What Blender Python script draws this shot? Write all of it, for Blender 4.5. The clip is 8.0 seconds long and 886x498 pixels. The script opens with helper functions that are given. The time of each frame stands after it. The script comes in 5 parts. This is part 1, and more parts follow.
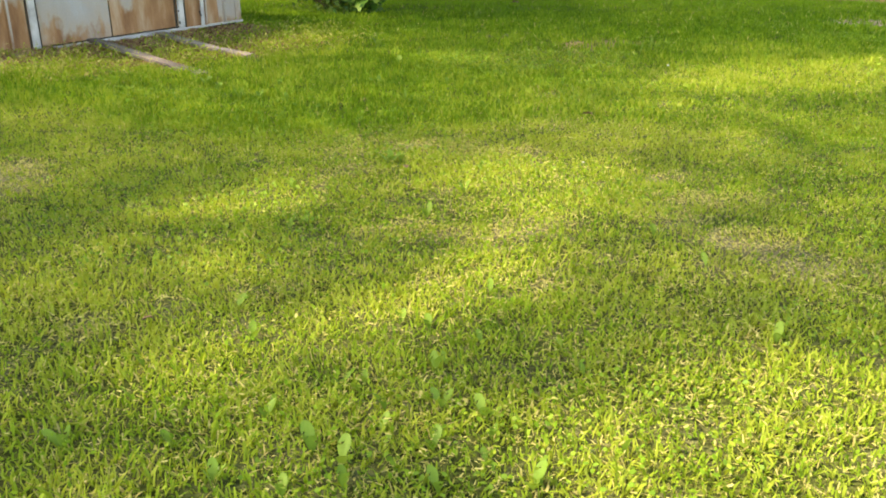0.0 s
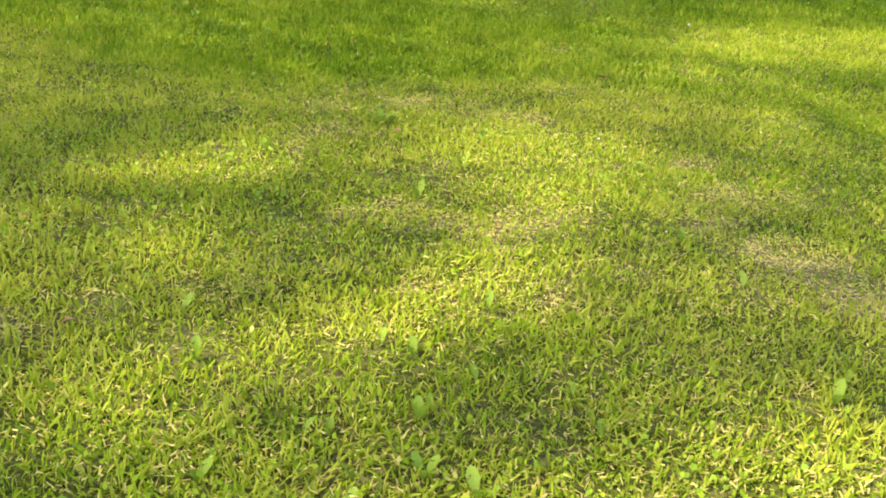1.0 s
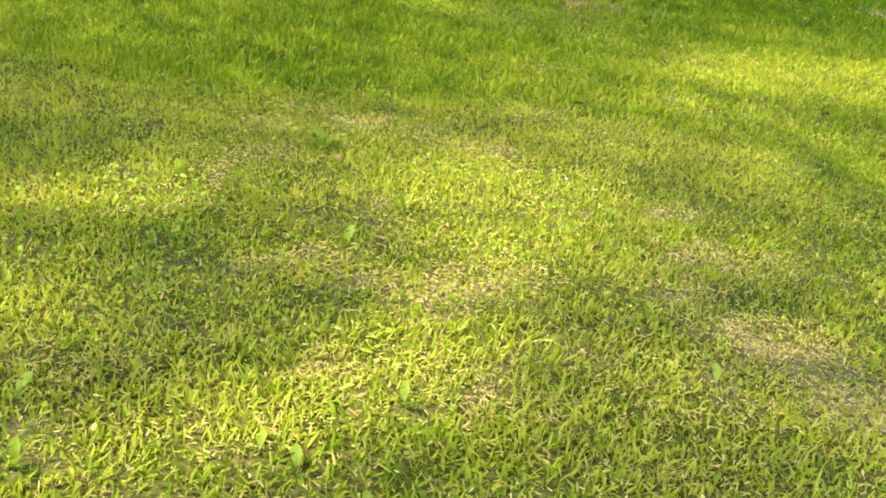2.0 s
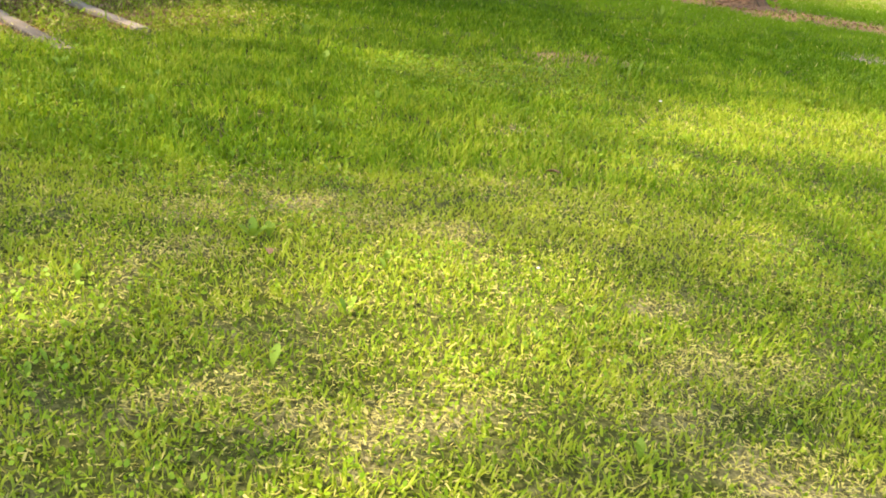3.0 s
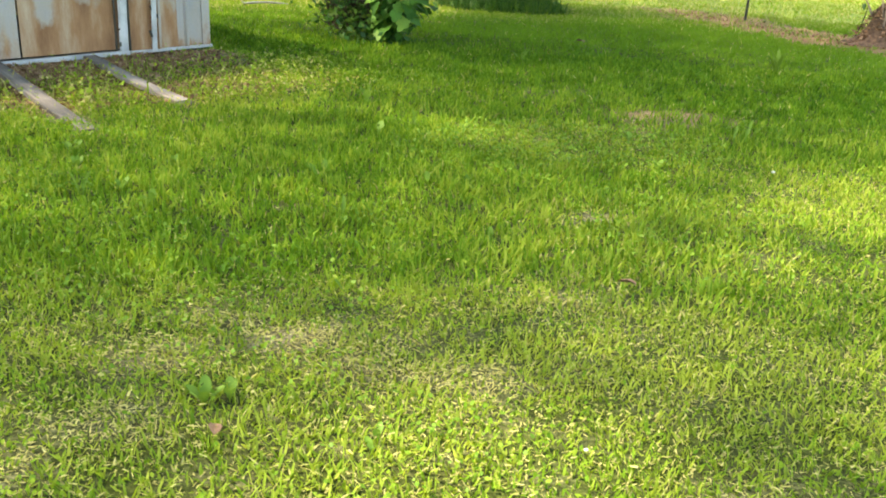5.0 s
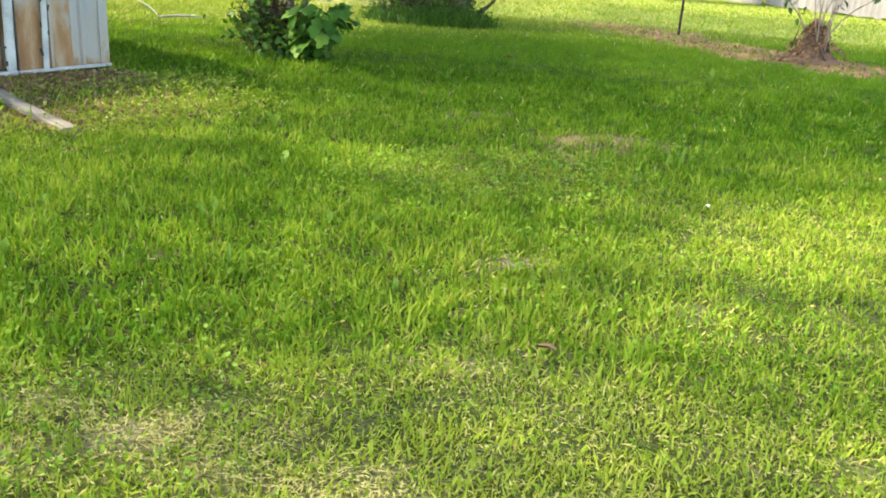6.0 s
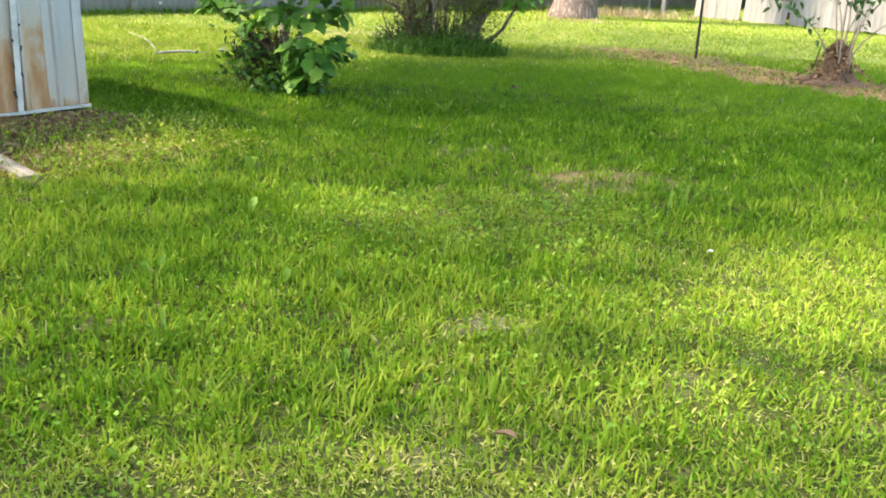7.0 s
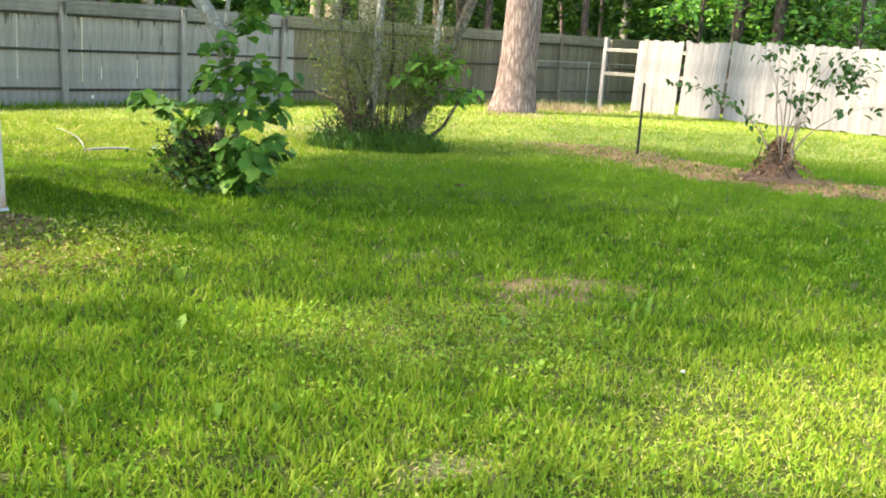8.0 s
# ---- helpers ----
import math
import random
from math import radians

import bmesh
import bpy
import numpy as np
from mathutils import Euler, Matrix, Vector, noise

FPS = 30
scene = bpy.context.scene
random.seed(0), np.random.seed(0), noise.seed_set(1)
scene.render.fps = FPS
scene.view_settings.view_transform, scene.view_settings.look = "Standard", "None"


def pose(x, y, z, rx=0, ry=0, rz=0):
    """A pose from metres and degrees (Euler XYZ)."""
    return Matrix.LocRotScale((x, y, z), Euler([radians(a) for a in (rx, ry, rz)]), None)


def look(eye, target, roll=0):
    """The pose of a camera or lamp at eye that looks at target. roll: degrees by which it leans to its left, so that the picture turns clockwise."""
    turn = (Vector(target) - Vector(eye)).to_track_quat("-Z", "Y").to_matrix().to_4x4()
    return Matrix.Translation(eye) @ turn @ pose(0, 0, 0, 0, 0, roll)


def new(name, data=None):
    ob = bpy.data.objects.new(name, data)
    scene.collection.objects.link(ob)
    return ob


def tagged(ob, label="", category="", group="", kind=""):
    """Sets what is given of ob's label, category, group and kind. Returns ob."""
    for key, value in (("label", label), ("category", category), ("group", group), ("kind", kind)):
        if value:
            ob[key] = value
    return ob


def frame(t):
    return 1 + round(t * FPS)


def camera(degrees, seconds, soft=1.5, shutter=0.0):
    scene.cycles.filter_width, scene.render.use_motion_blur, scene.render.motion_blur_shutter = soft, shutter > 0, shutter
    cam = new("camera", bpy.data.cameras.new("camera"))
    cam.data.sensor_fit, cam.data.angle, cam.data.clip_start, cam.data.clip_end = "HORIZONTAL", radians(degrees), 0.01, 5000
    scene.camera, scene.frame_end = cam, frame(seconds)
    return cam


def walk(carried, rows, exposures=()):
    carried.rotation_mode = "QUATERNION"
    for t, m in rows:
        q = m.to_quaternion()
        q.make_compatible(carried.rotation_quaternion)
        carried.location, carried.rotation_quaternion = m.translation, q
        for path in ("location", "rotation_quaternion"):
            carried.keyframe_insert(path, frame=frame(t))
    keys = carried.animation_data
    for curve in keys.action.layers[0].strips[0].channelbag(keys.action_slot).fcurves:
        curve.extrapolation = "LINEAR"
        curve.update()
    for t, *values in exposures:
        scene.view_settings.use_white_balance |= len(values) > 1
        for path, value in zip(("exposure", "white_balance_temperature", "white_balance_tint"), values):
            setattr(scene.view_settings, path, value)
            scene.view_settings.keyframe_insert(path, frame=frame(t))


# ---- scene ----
cam = camera(48.0, 8.0, 1.85)
PATH = [
    (0, (0.364, -0.531, 1.355), (0.288, 1.355, 0.695), 0.1),
    (0.5, (0.337, -0.198, 1.348), (0.234, 1.665, 0.630), 3.5),
    (1, (0.295, 0.129, 1.351), (0.263, 1.968, 0.564), 4.5),
    (1.5, (0.416, 0.442, 1.356), (0.370, 2.271, 0.547), 6.0),
    (2, (0.459, 0.728, 1.341), (0.448, 2.565, 0.551), 7.7),
    (2.2, (0.438, 0.848, 1.355), (0.483, 2.695, 0.589), 8.1),
    (3.3, (0.570, 1.489, 1.316), (0.545, 3.364, 0.620), 5.5),
    (3.5, (0.591, 1.582, 1.319), (0.510, 3.456, 0.625), 5.0),
    (4, (0.616, 1.857, 1.303), (0.467, 3.736, 0.632), 4.0),
    (4.2, (0.618, 1.973, 1.299), (0.450, 3.859, 0.656), 3.6),
    (5.3, (0.835, 2.514, 1.340), (0.598, 4.390, 0.692), 3.9),
    (5.5, (0.851, 2.633, 1.327), (0.629, 4.514, 0.681), 4.4),
    (6, (0.869, 2.894, 1.348), (0.754, 4.791, 0.726), 4.2),
    (6.5, (0.994, 3.175, 1.333), (0.914, 5.072, 0.705), 3.7),
    (7, (1.086, 3.365, 1.357), (0.906, 5.272, 0.780), 2.7),
    (7.5, (1.047, 3.585, 1.371), (0.920, 5.521, 0.887), 2.9),
    (8, (0.994, 3.787, 1.385), (0.925, 5.746, 0.986), 3.0),
]
EXPOSURES = [(0.0, 2.88, 8500, 7), (2.2, 3.10, 8850, 11), (3.5, 3.02, 8150, 5), (5.5, 3.07, 7250, 0), (7.0, 3.14, 7150, 0), (8.0, 3.22, 7200, 2)]
walk(cam, [(t, look(eye, target, roll)) for t, eye, target, roll in PATH], EXPOSURES)

# ---- world, sun, exposure ----
SUN_EL, SUN_AZ = 55.0, 196.0          # height and compass (counter-clockwise from +x) of the sun
SUN = Vector((math.cos(radians(SUN_EL)) * math.cos(radians(SUN_AZ)), math.cos(radians(SUN_EL)) * math.sin(radians(SUN_AZ)), math.sin(radians(SUN_EL))))
world = bpy.data.worlds.new("sky")
scene.world = world
world.use_nodes = True
sky = world.node_tree.nodes.new("ShaderNodeTexSky")
sky.sky_type, sky.sun_disc = "NISHITA", False
sky.sun_elevation, sky.sun_rotation = radians(SUN_EL), radians(90 - SUN_AZ)
world.node_tree.links.new(sky.outputs[0], world.node_tree.nodes["Background"].inputs[0])
world.node_tree.nodes["Background"].inputs[1].default_value = 0.15
sun = new("sun", bpy.data.lights.new("sun", "SUN"))
sun.data.energy, sun.data.angle, sun.data.color = 2.6, radians(2.2), (1.0, 0.92, 0.78)
sun.matrix_world = look(SUN * 60, (0, 0, 0))

rng = np.random.default_rng(7)


# ---- materials ----
def material(name, rough=0.7, spec=0.3):
    m = bpy.data.materials.new(name)
    m.use_nodes = True
    b = m.node_tree.nodes["Principled BSDF"]
    b.inputs["Roughness"].default_value = rough
    b.inputs["Specular IOR Level"].default_value = spec
    return m, m.node_tree.nodes, m.node_tree.links, b


def ramp(nodes, stops):
    r = nodes.new("ShaderNodeValToRGB")
    while len(r.color_ramp.elements) < len(stops):
        r.color_ramp.elements.new(0.5)
    for e, (p, c) in zip(r.color_ramp.elements, stops):
        e.position, e.color = p, (*c, 1)
    return r


def noise_tex(nodes, links, scale, detail=4, rough=0.6, stretch=None, use="Object"):
    n = nodes.new("ShaderNodeTexNoise")
    n.inputs["Scale"].default_value, n.inputs["Detail"].default_value, n.inputs["Roughness"].default_value = scale, detail, rough
    co = nodes.new("ShaderNodeTexCoord")
    if stretch:
        mp = nodes.new("ShaderNodeMapping")
        mp.inputs["Scale"].default_value = stretch
        links.new(co.outputs[use], mp.inputs[0])
        links.new(mp.outputs[0], n.inputs["Vector"])
    else:
        links.new(co.outputs[use], n.inputs["Vector"])
    return n


def mix(nodes, links, fac, a, b, mode="MIX"):
    m = nodes.new("ShaderNodeMix")
    m.data_type, m.blend_type = "RGBA", mode
    for sock, v in ((m.inputs[0], fac), (m.inputs[6], a), (m.inputs[7], b)):
        if isinstance(v, (int, float)):
            sock.default_value = v
        elif isinstance(v, tuple):
            sock.default_value = (*v, 1)
        else:
            links.new(v, sock)
    return m.outputs[2]


def bump(nodes, links, b, height, strength, dist):
    n = nodes.new("ShaderNodeBump")
    n.inputs["Strength"].default_value, n.inputs["Distance"].default_value = strength, dist
    links.new(height, n.inputs["Height"])
    links.new(n.outputs[0], b.inputs["Normal"])


def leafy(name, stops, through_amount=0.4, rough=0.45, spec=0.3, use_tone=True):
    """Thin leaf: gloss and diffuse on top, light let through; colour by the blade's own tone."""
    m, nodes, links, b = material(name, rough, spec)
    r = ramp(nodes, stops)
    if use_tone:
        at = nodes.new("ShaderNodeAttribute")
        at.attribute_name = "tone"
        links.new(at.outputs["Fac"], r.inputs[0])
    else:
        oi = nodes.new("ShaderNodeObjectInfo")
        n = noise_tex(nodes, links, 14.0, 3)
        mx = nodes.new("ShaderNodeMath")
        mx.operation = "MULTIPLY_ADD"
        mx.inputs[1].default_value = 0.4
        links.new(n.outputs[0], mx.inputs[0])
        m2 = nodes.new("ShaderNodeMath")
        m2.operation = "MULTIPLY"
        m2.inputs[1].default_value = 0.6
        links.new(oi.outputs["Random"], m2.inputs[0])
        links.new(m2.outputs[0], mx.inputs[2])
        links.new(mx.outputs[0], r.inputs[0])
    links.new(r.outputs[0], b.inputs["Base Color"])
    t = nodes.new("ShaderNodeBsdfTranslucent")
    warm = mix(nodes, links, 1.0, r.outputs[0], (1.15, 1.1, 0.7), "MULTIPLY")
    links.new(warm, t.inputs[0])
    ms = nodes.new("ShaderNodeMixShader")
    ms.inputs[0].default_value = through_amount
    links.new(b.outputs[0], ms.inputs[1])
    links.new(t.outputs[0], ms.inputs[2])
    links.new(ms.outputs[0], nodes["Material Output"].inputs[0])
    return m


GRASS = leafy("grass_blade", [(0.0, (0.06, 0.13, 0.009)), (0.35, (0.117, 0.213, 0.015)), (0.65, (0.195, 0.275, 0.026)), (0.84, (0.27, 0.32, 0.046)), (0.88, (0.27, 0.24, 0.085)), (1.0, (0.49, 0.44, 0.18))], 0.46, 0.55, 0.06)
CLOVER = leafy("clover_leaf", [(0.0, (0.09, 0.17, 0.016)), (0.6, (0.135, 0.22, 0.022)), (1.0, (0.18, 0.26, 0.03))], 0.35, 0.5, 0.12)
WEED = leafy("weed_leaf", [(0.0, (0.095, 0.17, 0.02)), (0.6, (0.15, 0.235, 0.032)), (1.0, (0.22, 0.305, 0.055))], 0.35, 0.5, 0.15, False)
FIG = leafy("broad_leaf", [(0.1, (0.018, 0.06, 0.008)), (0.45, (0.06, 0.145, 0.018)), (0.7, (0.12, 0.23, 0.03)), (0.95, (0.22, 0.32, 0.06))], 0.38, 0.5, 0.2, False)
CROWN = leafy("tree_leaf", [(0.0, (0.02, 0.065, 0.01)), (0.5, (0.05, 0.12, 0.015)), (1.0, (0.13, 0.2, 0.03))], 0.35)
SHRUB_LEAF = leafy("shrub_leaf", [(0.0, (0.04, 0.07, 0.013)), (0.5, (0.088, 0.115, 0.022)), (1.0, (0.16, 0.175, 0.037))], 0.4)
FRESH = leafy("fresh_leaf", [(0.0, (0.05, 0.15, 0.02)), (0.5, (0.10, 0.24, 0.035)), (1.0, (0.18, 0.33, 0.05))], 0.45)
STRAW = leafy("dead_stalk", [(0.0, (0.13, 0.09, 0.055)), (0.5, (0.25, 0.185, 0.12)), (1.0, (0.40, 0.32, 0.22))], 0.2, 0.7, 0.1)
DRYLEAF = leafy("dry_leaf", [(0.0, (0.12, 0.062, 0.034)), (0.5, (0.20, 0.108, 0.062)), (1.0, (0.34, 0.21, 0.13))], 0.1, 0.7, 0.2)


def make_ground():
    m, nodes, links, b = material("lawn_soil", 0.95, 0.1)
    big, mid, fine = noise_tex(nodes, links, 0.35, 4), noise_tex(nodes, links, 4.0, 5), noise_tex(nodes, links, 55.0, 6, 0.7)
    base = ramp(nodes, [(0.36, (0.017, 0.022, 0.004)), (0.51, (0.048, 0.06, 0.012)), (0.67, (0.10, 0.105, 0.028))])
    links.new(fine.outputs[0], base.inputs[0])
    soil = ramp(nodes, [(0.3, (0.10, 0.05, 0.027)), (0.5, (0.20, 0.113, 0.063)), (0.72, (0.33, 0.215, 0.135))])
    links.new(fine.outputs[0], soil.inputs[0])
    straw = ramp(nodes, [(0.36, (0.05, 0.042, 0.022)), (0.5, (0.19, 0.155, 0.10)), (0.66, (0.40, 0.345, 0.25))])
    links.new(fine.outputs[0], straw.inputs[0])
    ea = nodes.new("ShaderNodeAttribute")
    ea.attribute_name = "earth"
    dry_col = mix(nodes, links, ea.outputs["Fac"], straw.outputs[0], soil.outputs[0])
    at = nodes.new("ShaderNodeAttribute")
    at.attribute_name = "bare"
    w = nodes.new("ShaderNodeMath")
    w.operation, w.use_clamp = "MULTIPLY_ADD", True
    sub = nodes.new("ShaderNodeMath")
    sub.operation = "SUBTRACT"
    links.new(mid.outputs[0], sub.inputs[0])
    sub.inputs[1].default_value = 0.5
    links.new(sub.outputs[0], w.inputs[0])
    w.inputs[1].default_value = 1.2
    links.new(at.outputs["Fac"], w.inputs[2])
    sward = ramp(nodes, [(0.35, (0.07, 0.10, 0.018)), (0.5, (0.14, 0.165, 0.036)), (0.65, (0.225, 0.235, 0.075))])
    links.new(fine.outputs[0], sward.inputs[0])
    sa = nodes.new("ShaderNodeAttribute")
    sa.attribute_name = "sward"
    green = mix(nodes, links, sa.outputs["Fac"], base.outputs[0], sward.outputs[0])
    col = mix(nodes, links, w.outputs[0], green, dry_col)
    tint = ramp(nodes, [(0.35, (0.85, 0.92, 0.85)), (0.65, (1.12, 1.05, 1.0))])
    links.new(big.outputs[0], tint.inputs[0])
    links.new(mix(nodes, links, 1.0, col, tint.outputs[0], "MULTIPLY"), b.inputs["Base Color"])
    bump(nodes, links, b, fine.outputs[0], 0.7, 0.02)
    return m


def make_wood(name, dark, light, streak=30.0, rough=0.85, mould=0.0, vary=0.19, runs=0.0):
    """Weathered board: grain along z, stains, each board a little different."""
    m, nodes, links, b = material(name, rough, 0.2)
    grain = noise_tex(nodes, links, streak, 6, 0.65, (1, 1, 0.06))
    blot = noise_tex(nodes, links, 1.6, 4, 0.6, (1, 1, 0.4))
    r = ramp(nodes, [(0.3, dark), (0.55, tuple((p + q) / 2 for p, q in zip(dark, light))), (0.72, light)])
    links.new(grain.outputs[0], r.inputs[0])
    r2 = ramp(nodes, [(0.32, (0.6, 0.6, 0.58)), (0.6, (1.1, 1.08, 1.05))])
    links.new(blot.outputs[0], r2.inputs[0])
    oi = nodes.new("ShaderNodeObjectInfo")
    r3 = ramp(nodes, [(0.0, (0.97 - vary, 0.96 - vary, 0.94 - vary)), (1.0, (0.97 + vary, 0.96 + vary, 0.94 + vary))])
    links.new(oi.outputs["Random"], r3.inputs[0])
    c = mix(nodes, links, 1.0, r.outputs[0], r2.outputs[0], "MULTIPLY")
    c = mix(nodes, links, 1.0, c, r3.outputs[0], "MULTIPLY")
    if mould:
        drip = noise_tex(nodes, links, 9.0, 4, 0.6, (1, 1, 0.13))
        drip.inputs["Distortion"].default_value = 0.4
        at = nodes.new("ShaderNodeVectorMath")
        at.operation = "MULTIPLY_ADD"
        at.inputs[1].default_value = (37.0, 11.0, 5.0)
        links.new(oi.outputs["Random"], at.inputs[0])
        links.new(drip.inputs["Vector"].links[0].from_socket, at.inputs[2])
        links.new(at.outputs[0], drip.inputs["Vector"])
        dr = ramp(nodes, [(0.60, (0, 0, 0)), (0.70, (mould,) * 3)])
        links.new(drip.outputs[0], dr.inputs[0])
        c = mix(nodes, links, dr.outputs[0], c, (0.045, 0.042, 0.04))
    if runs:
        co, sep = nodes.new("ShaderNodeTexCoord"), nodes.new("ShaderNodeSeparateXYZ")
        links.new(co.outputs["Object"], sep.inputs[0])
        run = noise_tex(nodes, links, 16.0, 3, 0.6, (1, 1, 0.03))
        shift = nodes.new("ShaderNodeVectorMath")
        shift.operation = "MULTIPLY_ADD"
        shift.inputs[1].default_value = (23.0, 9.0, 3.0)
        links.new(oi.outputs["Random"], shift.inputs[0])
        links.new(run.inputs["Vector"].links[0].from_socket, shift.inputs[2])
        links.new(shift.outputs[0], run.inputs["Vector"])
        low = nodes.new("ShaderNodeMath")
        low.operation = "MULTIPLY_ADD"
        low.inputs[1].default_value, low.inputs[2].default_value = 1.3, -runs
        links.new(run.outputs[0], low.inputs[0])
        reach = nodes.new("ShaderNodeMath")
        links.new(sep.outputs[2], reach.inputs[0])
        links.new(low.outputs[0], reach.inputs[1])
        mk = ramp(nodes, [(0.0, (0, 0, 0)), (0.09, (0.85,) * 3)])
        links.new(reach.outputs[0], mk.inputs[0])
        c = mix(nodes, links, mk.outputs[0], c, (0.035, 0.032, 0.03))
    links.new(c, b.inputs["Base Color"])
    bump(nodes, links, b, grain.outputs[0], 0.5, 0.006)
    return m


def make_bark(name, dark, light, scale, stretch, depth):
    m, nodes, links, b = material(name, 0.95, 0.15)
    v = nodes.new("ShaderNodeTexVoronoi")
    v.feature = "DISTANCE_TO_EDGE"
    v.inputs["Scale"].default_value = scale
    co, mp = nodes.new("ShaderNodeTexCoord"), nodes.new("ShaderNodeMapping")
    mp.inputs["Scale"].default_value = (1, 1, stretch)
    n = noise_tex(nodes, links, scale * 2.5, 6, 0.7, (1, 1, stretch))
    add = mix(nodes, links, 0.12, co.outputs["Object"], n.outputs["Color"])
    links.new(add, mp.inputs[0])
    links.new(mp.outputs[0], v.inputs["Vector"])
    r = ramp(nodes, [(0.0, dark), (0.12, tuple((p * 2 + q) / 3 for p, q in zip(dark, light))), (0.4, light)])
    links.new(v.outputs["Distance"], r.inputs[0])
    r2 = ramp(nodes, [(0.3, (0.65, 0.62, 0.6)), (0.7, (1.2, 1.15, 1.1))])
    links.new(n.outputs[0], r2.inputs[0])
    links.new(mix(nodes, links, 1.0, r.outputs[0], r2.outputs[0], "MULTIPLY"), b.inputs["Base Color"])
    bump(nodes, links, b, r.outputs[0], 0.9, depth)
    return m


def make_shed_metal(name="painted_sheet_steel", rise=0.56):
    """Painted sheet steel gone chalky, with rust rising from its lower edge."""
    m, nodes, links, b = material(name, 0.5, 0.4)
    streak, blot = noise_tex(nodes, links, 6.0, 5, 0.6, (1, 1, 0.22)), noise_tex(nodes, links, 3.4, 4, 0.6, (1, 1, 0.6))
    grit = noise_tex(nodes, links, 60.0, 5, 0.7)
    co, sep = nodes.new("ShaderNodeTexCoord"), nodes.new("ShaderNodeSeparateXYZ")
    links.new(co.outputs["Object"], sep.inputs[0])
    h = nodes.new("ShaderNodeMapRange")
    h.inputs["From Min"].default_value, h.inputs["From Max"].default_value = 0.03, 0.95
    h.inputs["To Min"].default_value, h.inputs["To Max"].default_value = rise, rise - 0.66
    links.new(sep.outputs[2], h.inputs[0])
    s1 = nodes.new("ShaderNodeMath")
    links.new(h.outputs[0], s1.inputs[0])
    links.new(blot.outputs[0], s1.inputs[1])
    s2 = nodes.new("ShaderNodeMath")
    s2.operation = "MULTIPLY_ADD"
    s2.inputs[1].default_value = 0.45
    links.new(streak.outputs[0], s2.inputs[0])
    links.new(s1.outputs[0], s2.inputs[2])
    mask = ramp(nodes, [(0.88, (0, 0, 0)), (1.0, (1, 1, 1))])
    links.new(s2.outputs[0], mask.inputs[0])
    faint = ramp(nodes, [(0.60, (0, 0, 0)), (0.90, (1, 1, 1))])
    links.new(s2.outputs[0], faint.inputs[0])
    rust = ramp(nodes, [(0.3, (0.14, 0.06, 0.025)), (0.52, (0.27, 0.14, 0.07)), (0.72, (0.40, 0.29, 0.21))])
    links.new(streak.outputs[0], rust.inputs[0])
    paint = ramp(nodes, [(0.3, (0.23, 0.222, 0.24)), (0.6, (0.315, 0.305, 0.332))])
    links.new(streak.outputs[0], paint.inputs[0])
    stained = mix(nodes, links, faint.outputs[0], paint.outputs[0], (0.31, 0.255, 0.225))
    c = mix(nodes, links, mask.outputs[0], stained, rust.outputs[0])
    g = ramp(nodes, [(0.3, (0.92, 0.91, 0.90)), (0.6, (1.02, 1.02, 1.02))])
    links.new(grit.outputs[0], g.inputs[0])
    links.new(mix(nodes, links, 1.0, c, g.outputs[0], "MULTIPLY"), b.inputs["Base Color"])
    rr = ramp(nodes, [(0.0, (0.45,) * 3), (1.0, (0.9,) * 3)])
    links.new(mask.outputs[0], rr.inputs[0])
    links.new(rr.outputs[0], b.inputs["Roughness"])
    bump(nodes, links, b, grit.outputs[0], 0.08, 0.002)
    return m


def make_plain(name, col, rough, var=0.2, scale=20.0, metal=0.0):
    m, nodes, links, b = material(name, rough, 0.3)
    n = noise_tex(nodes, links, scale, 5, 0.65)
    r = ramp(nodes, [(0.3, tuple(c * (1 - var) for c in col)), (0.7, tuple(min(1, c * (1 + var)) for c in col))])
    links.new(n.outputs[0], r.inputs[0])
    links.new(r.outputs[0], b.inputs["Base Color"])
    b.inputs["Metallic"].default_value = metal
    bump(nodes, links, b, n.outputs[0], 0.3, 0.004)
    return m


SOIL = make_ground()
GREY_WOOD = make_wood("weathered_grey_board", (0.21, 0.193, 0.202), (0.37, 0.342, 0.362), 22.0, mould=0.6, vary=0.07, runs=2.25)
# browner boards, toned darker too for the shaded stretch of fence
BROWN_WOOD = make_wood("weathered_brown_shaded_board", (0.09, 0.074, 0.055), (0.23, 0.195, 0.145), mould=0.5)
PALE_WOOD = make_wood("bleached_board", (0.195, 0.175, 0.182), (0.375, 0.338, 0.35), 22.0, mould=0.4, vary=0.13)
PLANK_WOOD = make_wood("old_ramp_board", (0.16, 0.13, 0.115), (0.36, 0.31, 0.28), 18.0)
PINE_BARK = make_bark("pine_bark", (0.10, 0.072, 0.068), (0.30, 0.228, 0.222), 17.0, 0.14, 0.045)
GREY_BARK = make_bark("smooth_grey_bark", (0.20, 0.185, 0.17), (0.50, 0.48, 0.45), 22.0, 0.5, 0.008)
TAN_BARK = make_bark("tan_bark", (0.20, 0.165, 0.12), (0.46, 0.40, 0.31), 15.0, 0.2, 0.015)
DARK_BARK = make_bark("dark_bark", (0.025, 0.02, 0.016), (0.10, 0.08, 0.065), 12.0, 0.35, 0.02)
TWIG = make_plain("brown_twig", (0.045, 0.029, 0.020), 0.85, 0.4, 40)
STEEL = make_shed_metal()
DOOR_STEEL = make_shed_metal("painted_sheet_steel_faded", 0.29)
CLEAN_STEEL = make_shed_metal("painted_sheet_steel_sound", 0.30)
WHITE_STEEL = make_plain("white_steel_trim", (0.36, 0.342, 0.35), 0.55, 0.3, 7.0)
